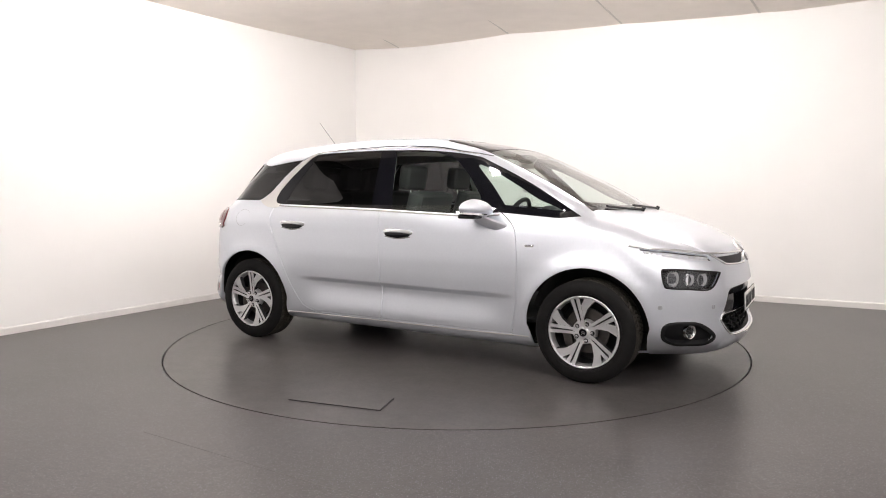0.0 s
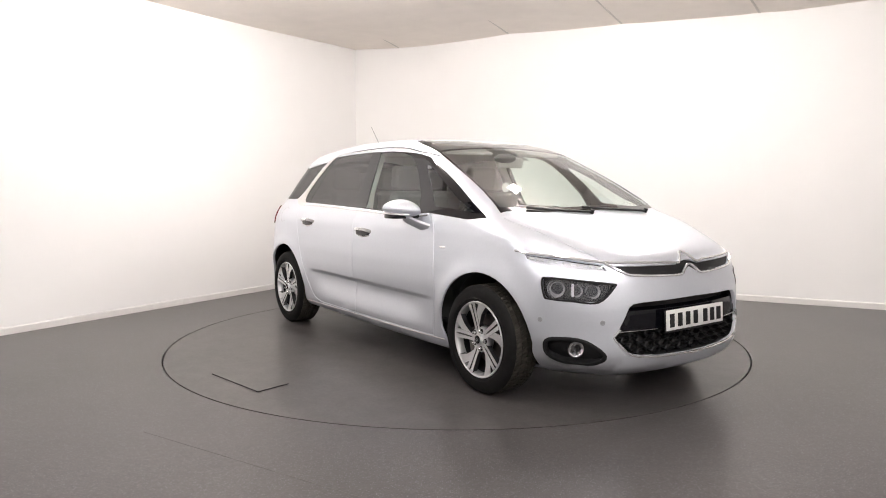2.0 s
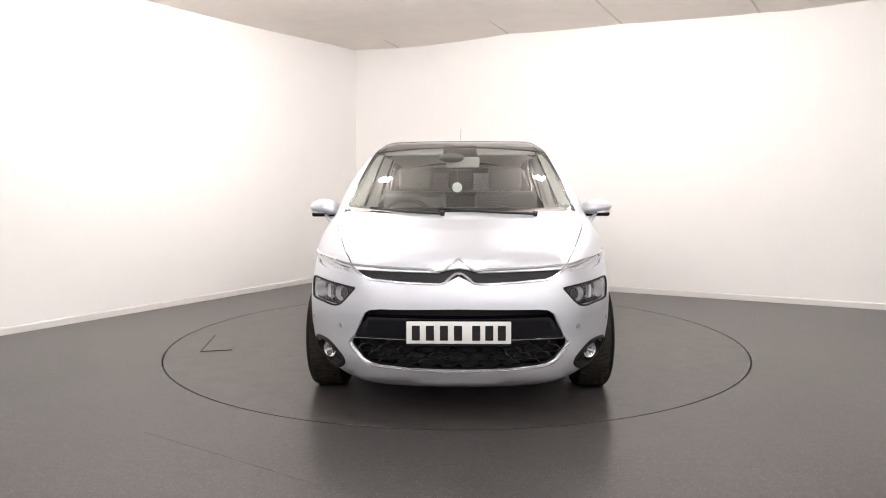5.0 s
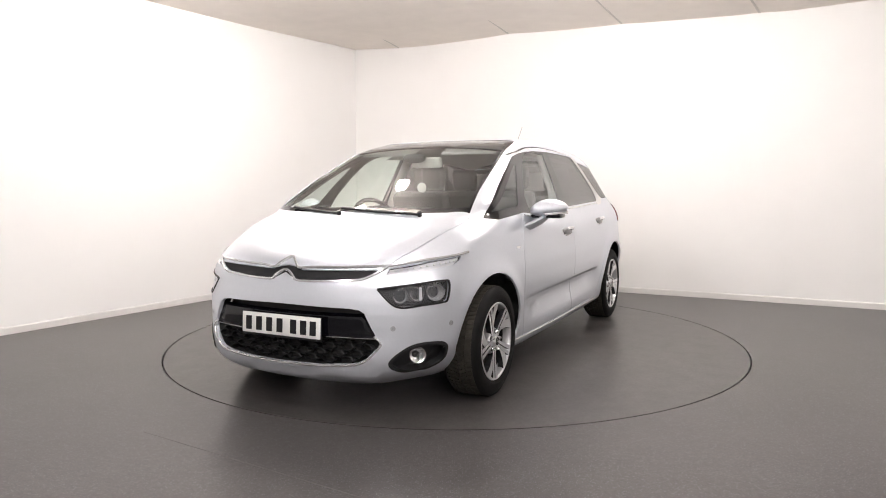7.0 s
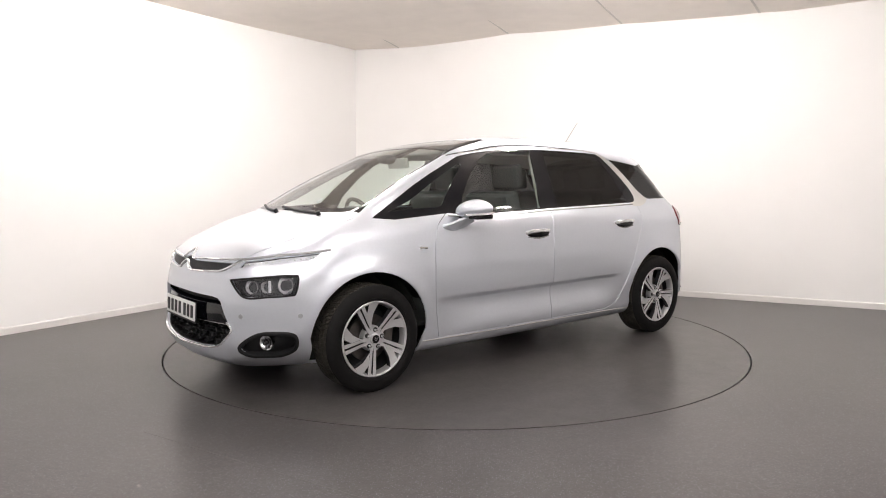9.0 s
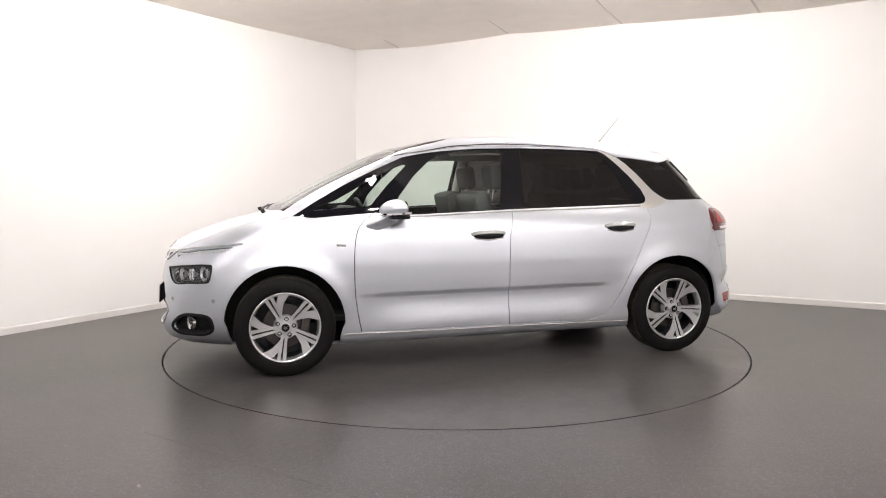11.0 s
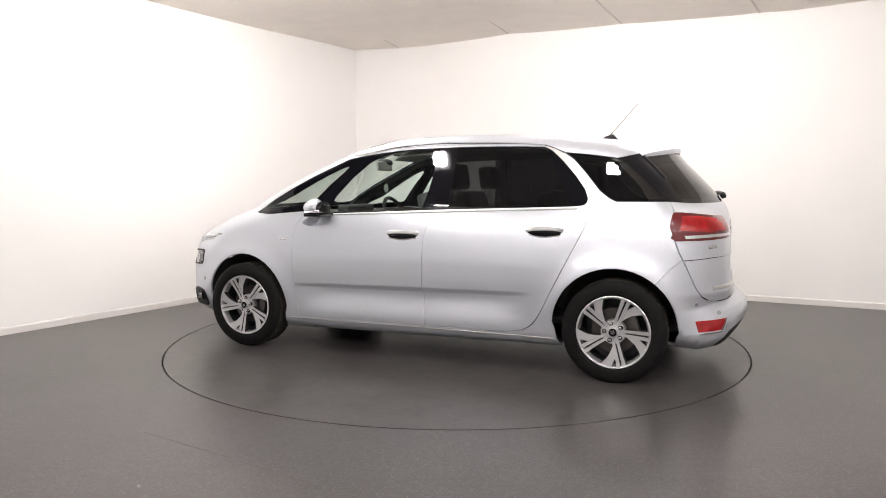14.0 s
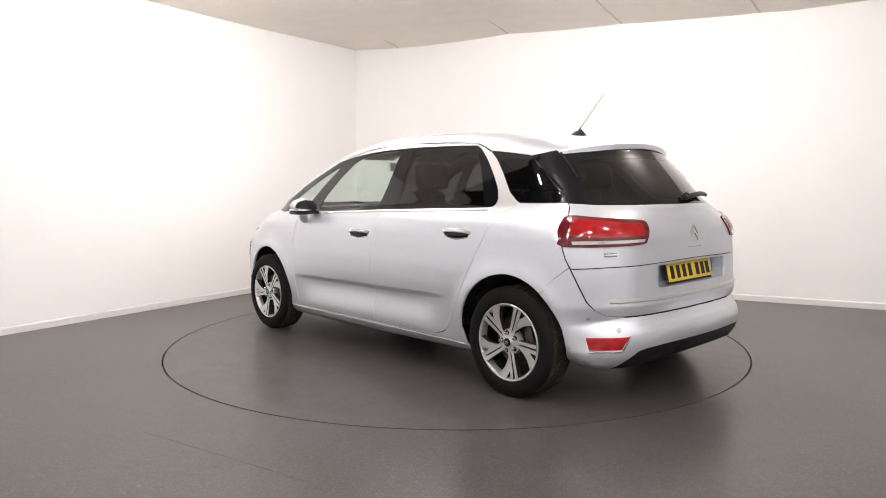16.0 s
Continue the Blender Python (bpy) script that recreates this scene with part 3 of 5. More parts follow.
def build_turntable():
    bm = bmesh.new()
    lathe(bm, [(0.001, 0.0), (R_DISC - 0.011, 0.0), (R_DISC - 0.011, -0.03)], 160)
    part("plate", bm, M_DISC, turntable, smooth=False)
    # hatch in the plate: a thin dark joint on three sides
    a, b, c, d = (Vector(v) for v in ((0.02, -1.985, 0), (0.588, -1.887, 0), (0.532, -1.672, 0), (-0.03, -1.77, 0)))
    bm = bmesh.new()
    prism(bm, [(a.x, a.y), (b.x, b.y), (c.x, c.y), (d.x, d.y)], 0.0005, 0.002)
    part("hatch_cover", bm, M_DISC, turntable, "flush access hatch", smooth=False)
    for p, q, w in ((a, b, 0.007), (b, c, 0.008)):
        bm = bmesh.new()
        e = (q - p).normalized()
        n = Vector((-e.y, e.x, 0)) * w / 2
        prism(bm, [((p + k).x, (p + k).y) for k in (n, -n)] + [((q + k).x, (q + k).y) for k in (-n, n)], 0.001, 0.0045)
        part("hatch_joint", bm, M_GAP, turntable, smooth=False)


build_turntable()

# ---- the car ----
car = new("car")
tagged(car, "silver five-door family car with dark rear windows, parked on the turntable", "car")


def build_shell():
    s = Shell()
    S = "S"
    # painted panels
    s.cut(S, [(-1.6, 0.62), (-1.637, 0.632), (-1.708, 0.715), (-1.80, 0.785), (-2.4, 0.80), (-2.4, 0.05), (-1.55, 0.05), (-1.55, 0.5)], "rear_bumper")
    s.cut("B", [(-0.05, 0.80), (0.86, 0.785), (0.86, 0.05), (-0.05, 0.05)], "rear_bumper", lo=1.7)
    s.cut(S, [(1.64, 0.60), (1.72, 0.66), (1.80, 0.74), (2.5, 0.74), (2.5, 0.0), (1.55, 0.0), (1.60, 0.4)], "front_bumper")
    s.cut("F", [(-0.05, 0.745), (0.82, 0.745), (0.82, 0.0), (-0.05, 0.0)], "front_bumper", lo=1.62)
    s.cut(S, [(-1.02, 0.25), (0.0, 0.262), (1.03, 0.25), (1.03, 0.10), (-1.02, 0.10)], "sill")
    door_a = smooth([(0.80, 1.055), (0.861, 1.009), (0.905, 0.964), (0.930, 0.899), (0.945, 0.766), (0.945, 0.573), (0.930, 0.416), (0.901, 0.262)], 3, False)
    door_b = [(-0.165, 1.09), (-0.155, 1.03), (-0.148, 0.992), (-0.120, 0.879), (-0.112, 0.651), (-0.117, 0.415), (-0.121, 0.262)]
    door_c = smooth([(-1.20, 1.09), (-1.209, 1.008), (-1.200, 0.952), (-1.155, 0.858), (-1.097, 0.744), (-1.003, 0.554), (-0.933, 0.416), (-0.879, 0.336), (-0.823, 0.297), (-0.727, 0.270)], 3, False)
    low = [(-0.70, 0.266), (-0.121, 0.266)]
    s.cut(S, [(0.70, 1.09)] + door_a + door_b[::-1], "front_door")
    s.cut(S, door_b + low[::-1] + door_c[::-1], "rear_door")
    bonnet_edge = [(1.43, 0.727), (1.50, 0.728), (1.627, 0.706), (1.736, 0.674), (1.915, 0.617), (2.052, 0.560)]
    s.cut("T", bonnet_edge + [(2.10, 0.44), (2.136, 0.316), (2.150, 0.078), (2.152, -0.05), (1.50, -0.05), (1.49, 0.3), (1.45, 0.6)], "bonnet", lo=0.72)
    hatch = flat("R", [(-1.60, 0.70, 1.23), (-1.684, 0.752, 1.137), (-1.712, 0.762, 1.107), (-1.725, 0.790, 1.068), (-1.720, 0.850, 0.99), (-1.745, 0.873, 0.883), (-1.767, 0.872, 0.824), (-1.797, 0.861, 0.765),
                       (-1.828, 0.842, 0.690), (-1.863, 0.812, 0.600), (-1.896, 0.782, 0.550), (-1.940, 0.738, 0.522), (-1.992, 0.671, 0.514), (-2.061, 0.501, 0.516), (-2.105, 0.281, 0.520), (-2.125, 0.0, 0.522)])
    s.cut("R", hatch + flat("R", [(-2.3, -0.3, 0.522), (-2.3, -0.3, 1.12), (-1.95, 0.2, 1.12), (-1.8, 0.6, 1.2)]), "tailgate")
    # shut lines
    s.cut(S, strip(door_a, 0.006), "gap")
    s.cut(S, strip(door_b, 0.006), "gap")
    s.cut(S, strip(door_c, 0.006), "gap")
    s.cut(S, strip([(-0.73, 0.270), (-0.121, 0.266), (0.45, 0.264), (0.905, 0.260)], 0.005), "gap")
    s.cut("T", strip(bonnet_edge, 0.006), "gap", lo=0.72)
    s.cut("R", strip(hatch, 0.008), "gap")
    s.cut("B", strip([(0.855, 0.772), (0.716, 0.784), (0.450, 0.790), (0.2, 0.795), (-0.02, 0.796)], 0.006), "gap", lo=1.7)
    s.cut(S, strip([(-1.62, 0.612), (-1.66, 0.655), (-1.708, 0.715), (-1.79, 0.785)], 0.0035), "gap")
    # arches
    for wx in (WHEEL_X, -WHEEL_X):
        ring = [(wx + 0.384 * math.cos(radians(a)) * (0.955 if math.sin(radians(a)) < 0 else 1), 0.335 + 0.384 * math.sin(radians(a))) for a in range(-20, 201, 8)]
        s.cut(S, [(wx + 0.352, 0.02)] + ring + [(wx - 0.352, 0.02)], "arch", lo=0.4)
    # glasshouse
    dlo = [(1.338, 1.030), (1.20, 1.018), (0.99, 1.034), (0.795, 1.049), (0.68, 1.040), (0.603, 1.032), (0.198, 1.048), (-0.150, 1.062), (-0.730, 1.079), (-1.150, 1.091), (-1.185, 1.097), (-1.203, 1.112), (-1.208, 1.141), (-1.185, 1.199),
           (-1.115, 1.289), (-1.025, 1.385), (-0.945, 1.455), (-0.894, 1.482), (-0.755, 1.488), (-0.556, 1.493), (-0.277, 1.496), (0.042, 1.489), (0.201, 1.478), (0.321, 1.466), (0.441, 1.451),
           (0.582, 1.424), (0.70, 1.372), (0.86, 1.300), (1.009, 1.225), (1.163, 1.137), (1.27, 1.070)]
    rail = [(0.66, 1.430), (0.57, 1.447), (0.421, 1.468), (0.242, 1.502), (0.05, 1.517), (-0.158, 1.525), (-0.557, 1.516), (-0.80, 1.500), (-0.895, 1.491), (-0.96, 1.468), (-1.03, 1.438)]
    s.cut(S, [(0.60, 1.40)] + smooth(rail, 2, False) + [(-1.09, 1.376), (-0.9, 1.40)], "window_frame")
    s.cut(S, strip(smooth(rail, 2, False), 0.011), "seal")
    dpil = [(-0.90, 1.487), (-0.960, 1.466), (-1.006, 1.445), (-1.103, 1.376), (-1.192, 1.277), (-1.280, 1.179), (-1.335, 1.135), (-1.375, 1.119), (-1.328, 1.083), (-1.267, 1.064), (-1.183, 1.060), (-1.12, 1.076), (-1.16, 1.10), (-1.10, 1.2)]
    s.cut(S, dpil, "pillar_trim")
    s.cut(S, dlo, "window_surround")
    s.cut(S, smooth([(1.224, 1.066), (1.021, 1.082), (0.845, 1.092), (0.80, 1.125), (0.692, 1.244), (0.565, 1.366), (0.618, 1.362), (0.735, 1.308), (0.905, 1.218), (1.06, 1.132)], 2), "quarter_glass")
    s.cut(S, [(0.665, 1.062), (0.640, 1.040), (0.603, 1.040), (0.236, 1.054), (-0.072, 1.068), (-0.106, 1.222), (-0.142, 1.484), (0.042, 1.481), (0.201, 1.470), (0.301, 1.448), (0.399, 1.400), (0.516, 1.295), (0.630, 1.155)], "front_glass")
    s.cut(S, [(-0.258, 1.075), (-0.277, 1.486), (-0.556, 1.485), (-0.755, 1.478), (-0.895, 1.461), (-0.982, 1.337), (-1.067, 1.180), (-1.105, 1.099), (-0.730, 1.086)], "rear_glass_side")
    rq = [(-1.030, 1.440), (-1.146, 1.428), (-1.340, 1.402), (-1.375, 1.395), (-1.45, 1.345), (-1.527, 1.276), (-1.639, 1.178), (-1.690, 1.124), (-1.385, 1.122), (-1.345, 1.140), (-1.280, 1.187), (-1.176, 1.310), (-1.10, 1.388)]
    s.cut(S, rq, "rear_quarter_glass")
    s.cut(S, strip(rq + rq[:1], 0.006), "seal", only=["body", "rear_quarter_glass", "pillar_trim"])
    # black tailgate upper with its pane
    up = flat("R", [(-1.375, 0.677, 1.398), (-1.45, 0.70, 1.348), (-1.527, 0.716, 1.279), (-1.639, 0.740, 1.181), (-1.695, 0.750, 1.122)])
    s.cut("R", up + flat("R", [(-1.714, 0.748, 1.119), (-1.817, 0.640, 1.111), (-1.914, 0.454, 1.109), (-1.987, 0.213, 1.112), (-2.02, 0.0, 1.113), (-2.02, -0.4, 1.113), (-1.62, -0.4, 1.48), (-1.60, 0.0, 1.48), (-1.58, 0.3, 1.465), (-1.50, 0.58, 1.43)]), "tailgate_surround")
    s.cut("B", smooth([(0.0, 1.385), (0.30, 1.380), (0.50, 1.366), (0.575, 1.345), (0.62, 1.26), (0.665, 1.165), (0.655, 1.132), (0.40, 1.128), (0.2, 1.130), (-0.1, 1.132), (-0.1, 1.386)], 1), "rear_window", lo=1.4)
    # windscreen running up into the roof glass
    s.cut("T", [(1.388, 0.712), (1.44, 0.60), (1.481, 0.440), (1.503, 0.2), (1.508, -0.05), (0.24, -0.05), (0.235, 0.44), (0.250, 0.555), (0.35, 0.578), (0.518, 0.606), (0.749, 0.634), (0.977, 0.660), (1.182, 0.680)], "screen_border", lo=0.95)
    s.cut("T", [(1.35, 0.690), (1.39, 0.60), (1.43, 0.440), (1.452, 0.2), (1.457, -0.05), (0.62, -0.05), (0.62, 0.602), (0.749, 0.618), (0.977, 0.644), (1.182, 0.663)], "windscreen", lo=0.95)
    s.cut("T", [(0.60, -0.05), (0.60, 0.598), (0.518, 0.588), (0.40, 0.566), (0.28, 0.54), (0.27, -0.05)], "roof_glass", lo=0.95)
    s.cut("T", strip([(0.235, -0.05), (0.237, 0.30), (0.25, 0.555)], 0.006), "gap", lo=0.95)
    # lamps, grille, fog recess
    lamp_u = flat("O", [(2.079, 0.561, 0.767), (2.060, 0.575, 0.800), (1.99, 0.635, 0.812), (1.881, 0.712, 0.828), (1.703, 0.806, 0.843), (1.719, 0.806, 0.822), (1.77, 0.79, 0.800), (1.844, 0.760, 0.792), (1.951, 0.700, 0.778)])
    lamp_l = smooth(flat("O", [(2.119, 0.533, 0.697), (2.080, 0.600, 0.708), (2.016, 0.676, 0.716), (1.87, 0.786, 0.728), (1.838, 0.803, 0.715), (1.845, 0.804, 0.660), (1.855, 0.802, 0.630), (1.885, 0.791, 0.616), (1.980, 0.727, 0.610), (2.083, 0.624, 0.607), (2.103, 0.595, 0.630)]), 2)
    s.cut("O", lamp_u, "drl")
    s.cut("O", lamp_l, "headlamp")
    band = [(0.555, 0.792), (0.362, 0.788), (0.10, 0.783), (0.05, 0.800), (0.0, 0.806), (-0.05, 0.806), (-0.05, 0.765), (0.0, 0.765), (0.06, 0.736), (0.09, 0.732), (0.223, 0.734), (0.44, 0.748), (0.50, 0.768)]
    s.cut("F", band, "upper_grille", lo=1.9)
    mouth = [(-0.05, 0.606), (0.092, 0.604), (0.255, 0.600), (0.40, 0.598), (0.455, 0.592), (0.482, 0.575), (0.521, 0.493), (0.552, 0.435), (0.556, 0.420), (0.548, 0.402), (0.491, 0.341), (0.45, 0.318), (0.40, 0.311), (0.258, 0.300), (0.069, 0.296), (-0.05, 0.296)]
    s.cut("F", mouth, "mouth", lo=1.9)
    fog = smooth(flat("O", [(2.107, 0.598, 0.318), (2.070, 0.647, 0.372), (2.016, 0.697, 0.402), (1.929, 0.755, 0.404), (1.868, 0.784, 0.392), (1.848, 0.788, 0.356), (1.85, 0.765, 0.300), (1.90, 0.715, 0.268), (1.982, 0.677, 0.265), (2.074, 0.626, 0.281)]), 2)
    s.cut("O", fog, "fog_recess")
    s.cut("B", [(-0.05, 0.786), (0.400, 0.778), (0.420, 0.70), (0.395, 0.655), (-0.05, 0.652)], "plate_recess", lo=1.7)
    # tail lamp, reflector, bumper insert
    tail = smooth(flat("R", [(-1.704, 0.856, 0.975), (-1.711, 0.826, 1.026), (-1.728, 0.799, 1.053), (-1.816, 0.741, 1.046), (-1.935, 0.597, 1.030), (-1.986, 0.490, 1.025), (-2.004, 0.463, 1.008), (-2.020, 0.470, 0.968),
                             (-2.028, 0.500, 0.920), (-2.025, 0.531, 0.902), (-1.973, 0.654, 0.895), (-1.747, 0.871, 0.889), (-1.722, 0.868, 0.930)]), 2)
    s.cut("R", tail, "tail_lamp")
    s.cut("R", flat("R", [(-1.790, 0.848, 0.920), (-1.906, 0.739, 0.925), (-2.020, 0.516, 0.929), (-2.022, 0.527, 0.914), (-1.898, 0.753, 0.906), (-1.795, 0.846, 0.902)]), "tail_white", only=["tail_lamp"])
    s.cut("R", flat("R", [(-1.745, 0.840, 0.95), (-1.765, 0.80, 1.03), (-1.83, 0.735, 1.03), (-1.94, 0.60, 1.012), (-1.99, 0.49, 1.005), (-2.005, 0.50, 0.945), (-1.90, 0.745, 0.94)]), "tail_red", only=["tail_lamp"])
    s.cut("R", flat("R", [(-1.878, 0.829, 0.406), (-2.043, 0.667, 0.414), (-2.011, 0.695, 0.346), (-1.884, 0.811, 0.340)]), "reflector")
    s.cut("B", smooth([(-0.1, 0.372), (0.235, 0.368), (0.45, 0.356), (0.560, 0.345), (0.605, 0.334), (0.640, 0.300), (0.690, 0.235), (0.67, 0.16), (-0.1, 0.16)], 1), "bumper_insert", lo=1.7)
    s.finish()

    glass = "thin automotive glass"
    both = (1, -1)
    s.make("body", ["body"], M_PAINT, car, "silver metallic painted body shell", thick=0.014)
    s.make("bonnet", ["bonnet"], M_PAINT, car, thick=0.014)
    s.make("front_bumper", ["front_bumper"], M_PAINT, car, thick=0.02)
    s.make("rear_bumper", ["rear_bumper"], M_PAINT, car, thick=0.02)
    gate = s.make("tailgate", ["tailgate"], M_PAINT, car, thick=0.016)
    s.make("plate_recess", ["plate_recess"], M_PAINT, gate, "recess behind the number plate", -0.085)
    s.make("tailgate_surround", ["tailgate_surround"], M_GLOSS, gate, "gloss black tailgate surround", -0.001, 0.012)
    s.make("rear_window", ["rear_window"], M_DARKGLASS, gate, "dark tinted rear window", -0.002)
    s.make("bumper_insert", ["bumper_insert"], M_BLACK, car, "textured black lower bumper insert", -0.004, 0.02)
    s.make("windscreen_border", ["screen_border"], M_GLOSS, car, "gloss black screen border", -0.002, 0.006)
    s.make("windscreen", ["windscreen"], M_WIND, car, "clear windscreen", -0.003)
    s.make("roof_glass", ["roof_glass"], M_ROOFGLASS, car, "tinted panoramic roof glass", -0.003)
    for k in both:
        s.make("sill", ["sill"], M_PAINT, car, thick=0.014, side=k)
        d1 = s.make("front_door", ["front_door"], M_PAINT, car, "silver front door", thick=0.016, side=k)
        s.make("window_pane", ["front_glass"], M_GLASS, d1, "clear side window", -0.004, side=k)
        d2 = s.make("rear_door", ["rear_door"], M_PAINT, car, "silver rear door", thick=0.016, side=k)
        s.make("window_pane", ["rear_glass_side"], M_DARKGLASS, d2, "dark privacy glass", -0.004, side=k)
        s.make("window_surround", ["window_surround"], M_GLOSS, car, "gloss black window surround", -0.003, 0.008, side=k)
        s.make("window_frame", ["window_frame"], M_PAINT, car, "silver window frame rail", 0.001, 0.01, side=k)
        s.make("window_seal", ["seal"], M_BLACK, car, "black rubber seal", -0.006, 0.004, side=k)
        s.make("pillar_trim", ["pillar_trim"], M_SILVER, car, "brushed silver rear pillar trim", 0.002, 0.012, side=k)
        s.make("quarter_window", ["quarter_glass"], M_GLASS, car, "clear front quarter window", -0.004, side=k)
        s.make("rear_quarter_window", ["rear_quarter_glass"], M_DARKGLASS, car, "dark rear quarter window", -0.001, side=k)
        lamp = s.make("daytime_lamp", ["drl"], M_LENS, car, "slim clear daytime running lamp", 0.001, side=k)
        s.make("reflector_bowl", ["drl"], M_LAMPIN, lamp, "silvered lamp inside", -0.022, 0.0, side=k)
        lamp2 = s.make("headlamp", ["headlamp"], M_LENS, car, "clear headlamp with silvered bowls", -0.004, side=k)
        s.make("housing", ["headlamp"], M_LAMPDARK, lamp2, "dark lamp housing", -0.058, 0.0, side=k)
        build_headlamp_inside(lamp2, lamp, k)
        tl = s.make("tail_lamp", ["tail_lamp"], M_DEEPRED, car, "dark red tail lamp", 0.010, 0.026, side=k)
        s.make("red_band", ["tail_red"], M_RED, tl, "bright red lamp band", 0.0115, 0.0, side=k)
        s.make("white_strip", ["tail_white"], M_CHROME, tl, "clear silver strip", 0.0135, 0.004, side=k)
        s.make("bumper_reflector", ["reflector"], M_RED, car, "red bumper reflector", 0.002, 0.01, side=k)
        s.make("fog_recess", ["fog_recess"], M_BLACK, car, "black fog lamp recess", -0.035, 0.0, side=k)
    s.make("upper_grille", ["upper_grille"], M_BLACK, car, "slim black upper grille", -0.012, 0.02)
    s.make("grille_back", ["mouth"], M_GAP, car, "dark grille backing", -0.075)
    # lining behind the panels, dark below the belt
    s.make("inner_lining", ["body", "front_door", "rear_door", "bonnet", "front_bumper", "rear_bumper", "tailgate", "sill", "gap", "tail_lamp", "tail_red", "tail_white", "window_frame", "seal", "pillar_trim"],
           M_CARPET, car, "dark inner lining", -0.020)
    return s


def build_headlamp_inside(lamp2, lamp, k):
    for c, r in (((2.035, 0.618, 0.658), 0.040), ((1.975, 0.682, 0.660), 0.036), ((1.892, 0.748, 0.668), 0.048)):
        bm = bmesh.new()
        d = Vector((0.86, 0.5 * k, 0)).to_track_quat("Z", "Y").to_matrix().to_4x4()
        m = Matrix.Translation((c[0], c[1] * k, c[2])) @ d
        lathe(bm, [(0.008, -0.05), (r * 0.45, -0.042), (r * 0.8, -0.022), (r * 1.0, 0.0), (r * 1.02, -0.004)], 24, m)
        part("bowl", bm, M_BRIGHT, lamp2, "silvered reflector bowl")
        bm = bmesh.new()
        bmesh.ops.create_uvsphere(bm, u_segments=12, v_segments=8, radius=0.012, matrix=m @ Matrix.Translation((0, 0, -0.03)))
        part("bulb", bm, M_LENS, lamp2)
    # bright rib between the bowls, and the dark edge round the lens
    bm = bmesh.new()
    box(bm, (0.012, 0.014, 0.070), Matrix.Translation((1.960, 0.694 * k, 0.662)) @ pose(0, 0, 0, 0, 0, 42 * k), 0.004, 1)
    part("bright_rib", bm, M_LAMPIN, lamp2, "silvered rib")
    ring = [(2.119, 0.533, 0.697), (2.016, 0.676, 0.716), (1.87, 0.786, 0.728), (1.838, 0.803, 0.715), (1.855, 0.802, 0.630), (1.885, 0.791, 0.616), (1.980, 0.727, 0.610), (2.083, 0.624, 0.607), (2.119, 0.533, 0.697)]
    skin_bar("lens_edge", ring, 0.010, 0.008, M_BLACK, lamp2, "black edge round the lens", 0.0, 6, side=k)
    line = spline([(2.045, 0.575, 0.782), (1.99, 0.64, 0.79), (1.90, 0.705, 0.803), (1.80, 0.765, 0.815), (1.735, 0.795, 0.824)], 3, False)
    p = settle(line)
    n = skin_normal(p)
    for i in range(len(p)):
        bm = bmesh.new()
        o = p[i] - n[i] * 0.010
        m = Matrix.Translation((o[0], o[1] * k, o[2])) @ Vector((n[i][0], n[i][1] * k, n[i][2])).to_track_quat("Z", "Y").to_matrix().to_4x4()
        box(bm, (0.015, 0.012, 0.008), m, 0.003, 1)
        part("light_cell", bm, M_PLATEW, lamp)


shell = build_shell()


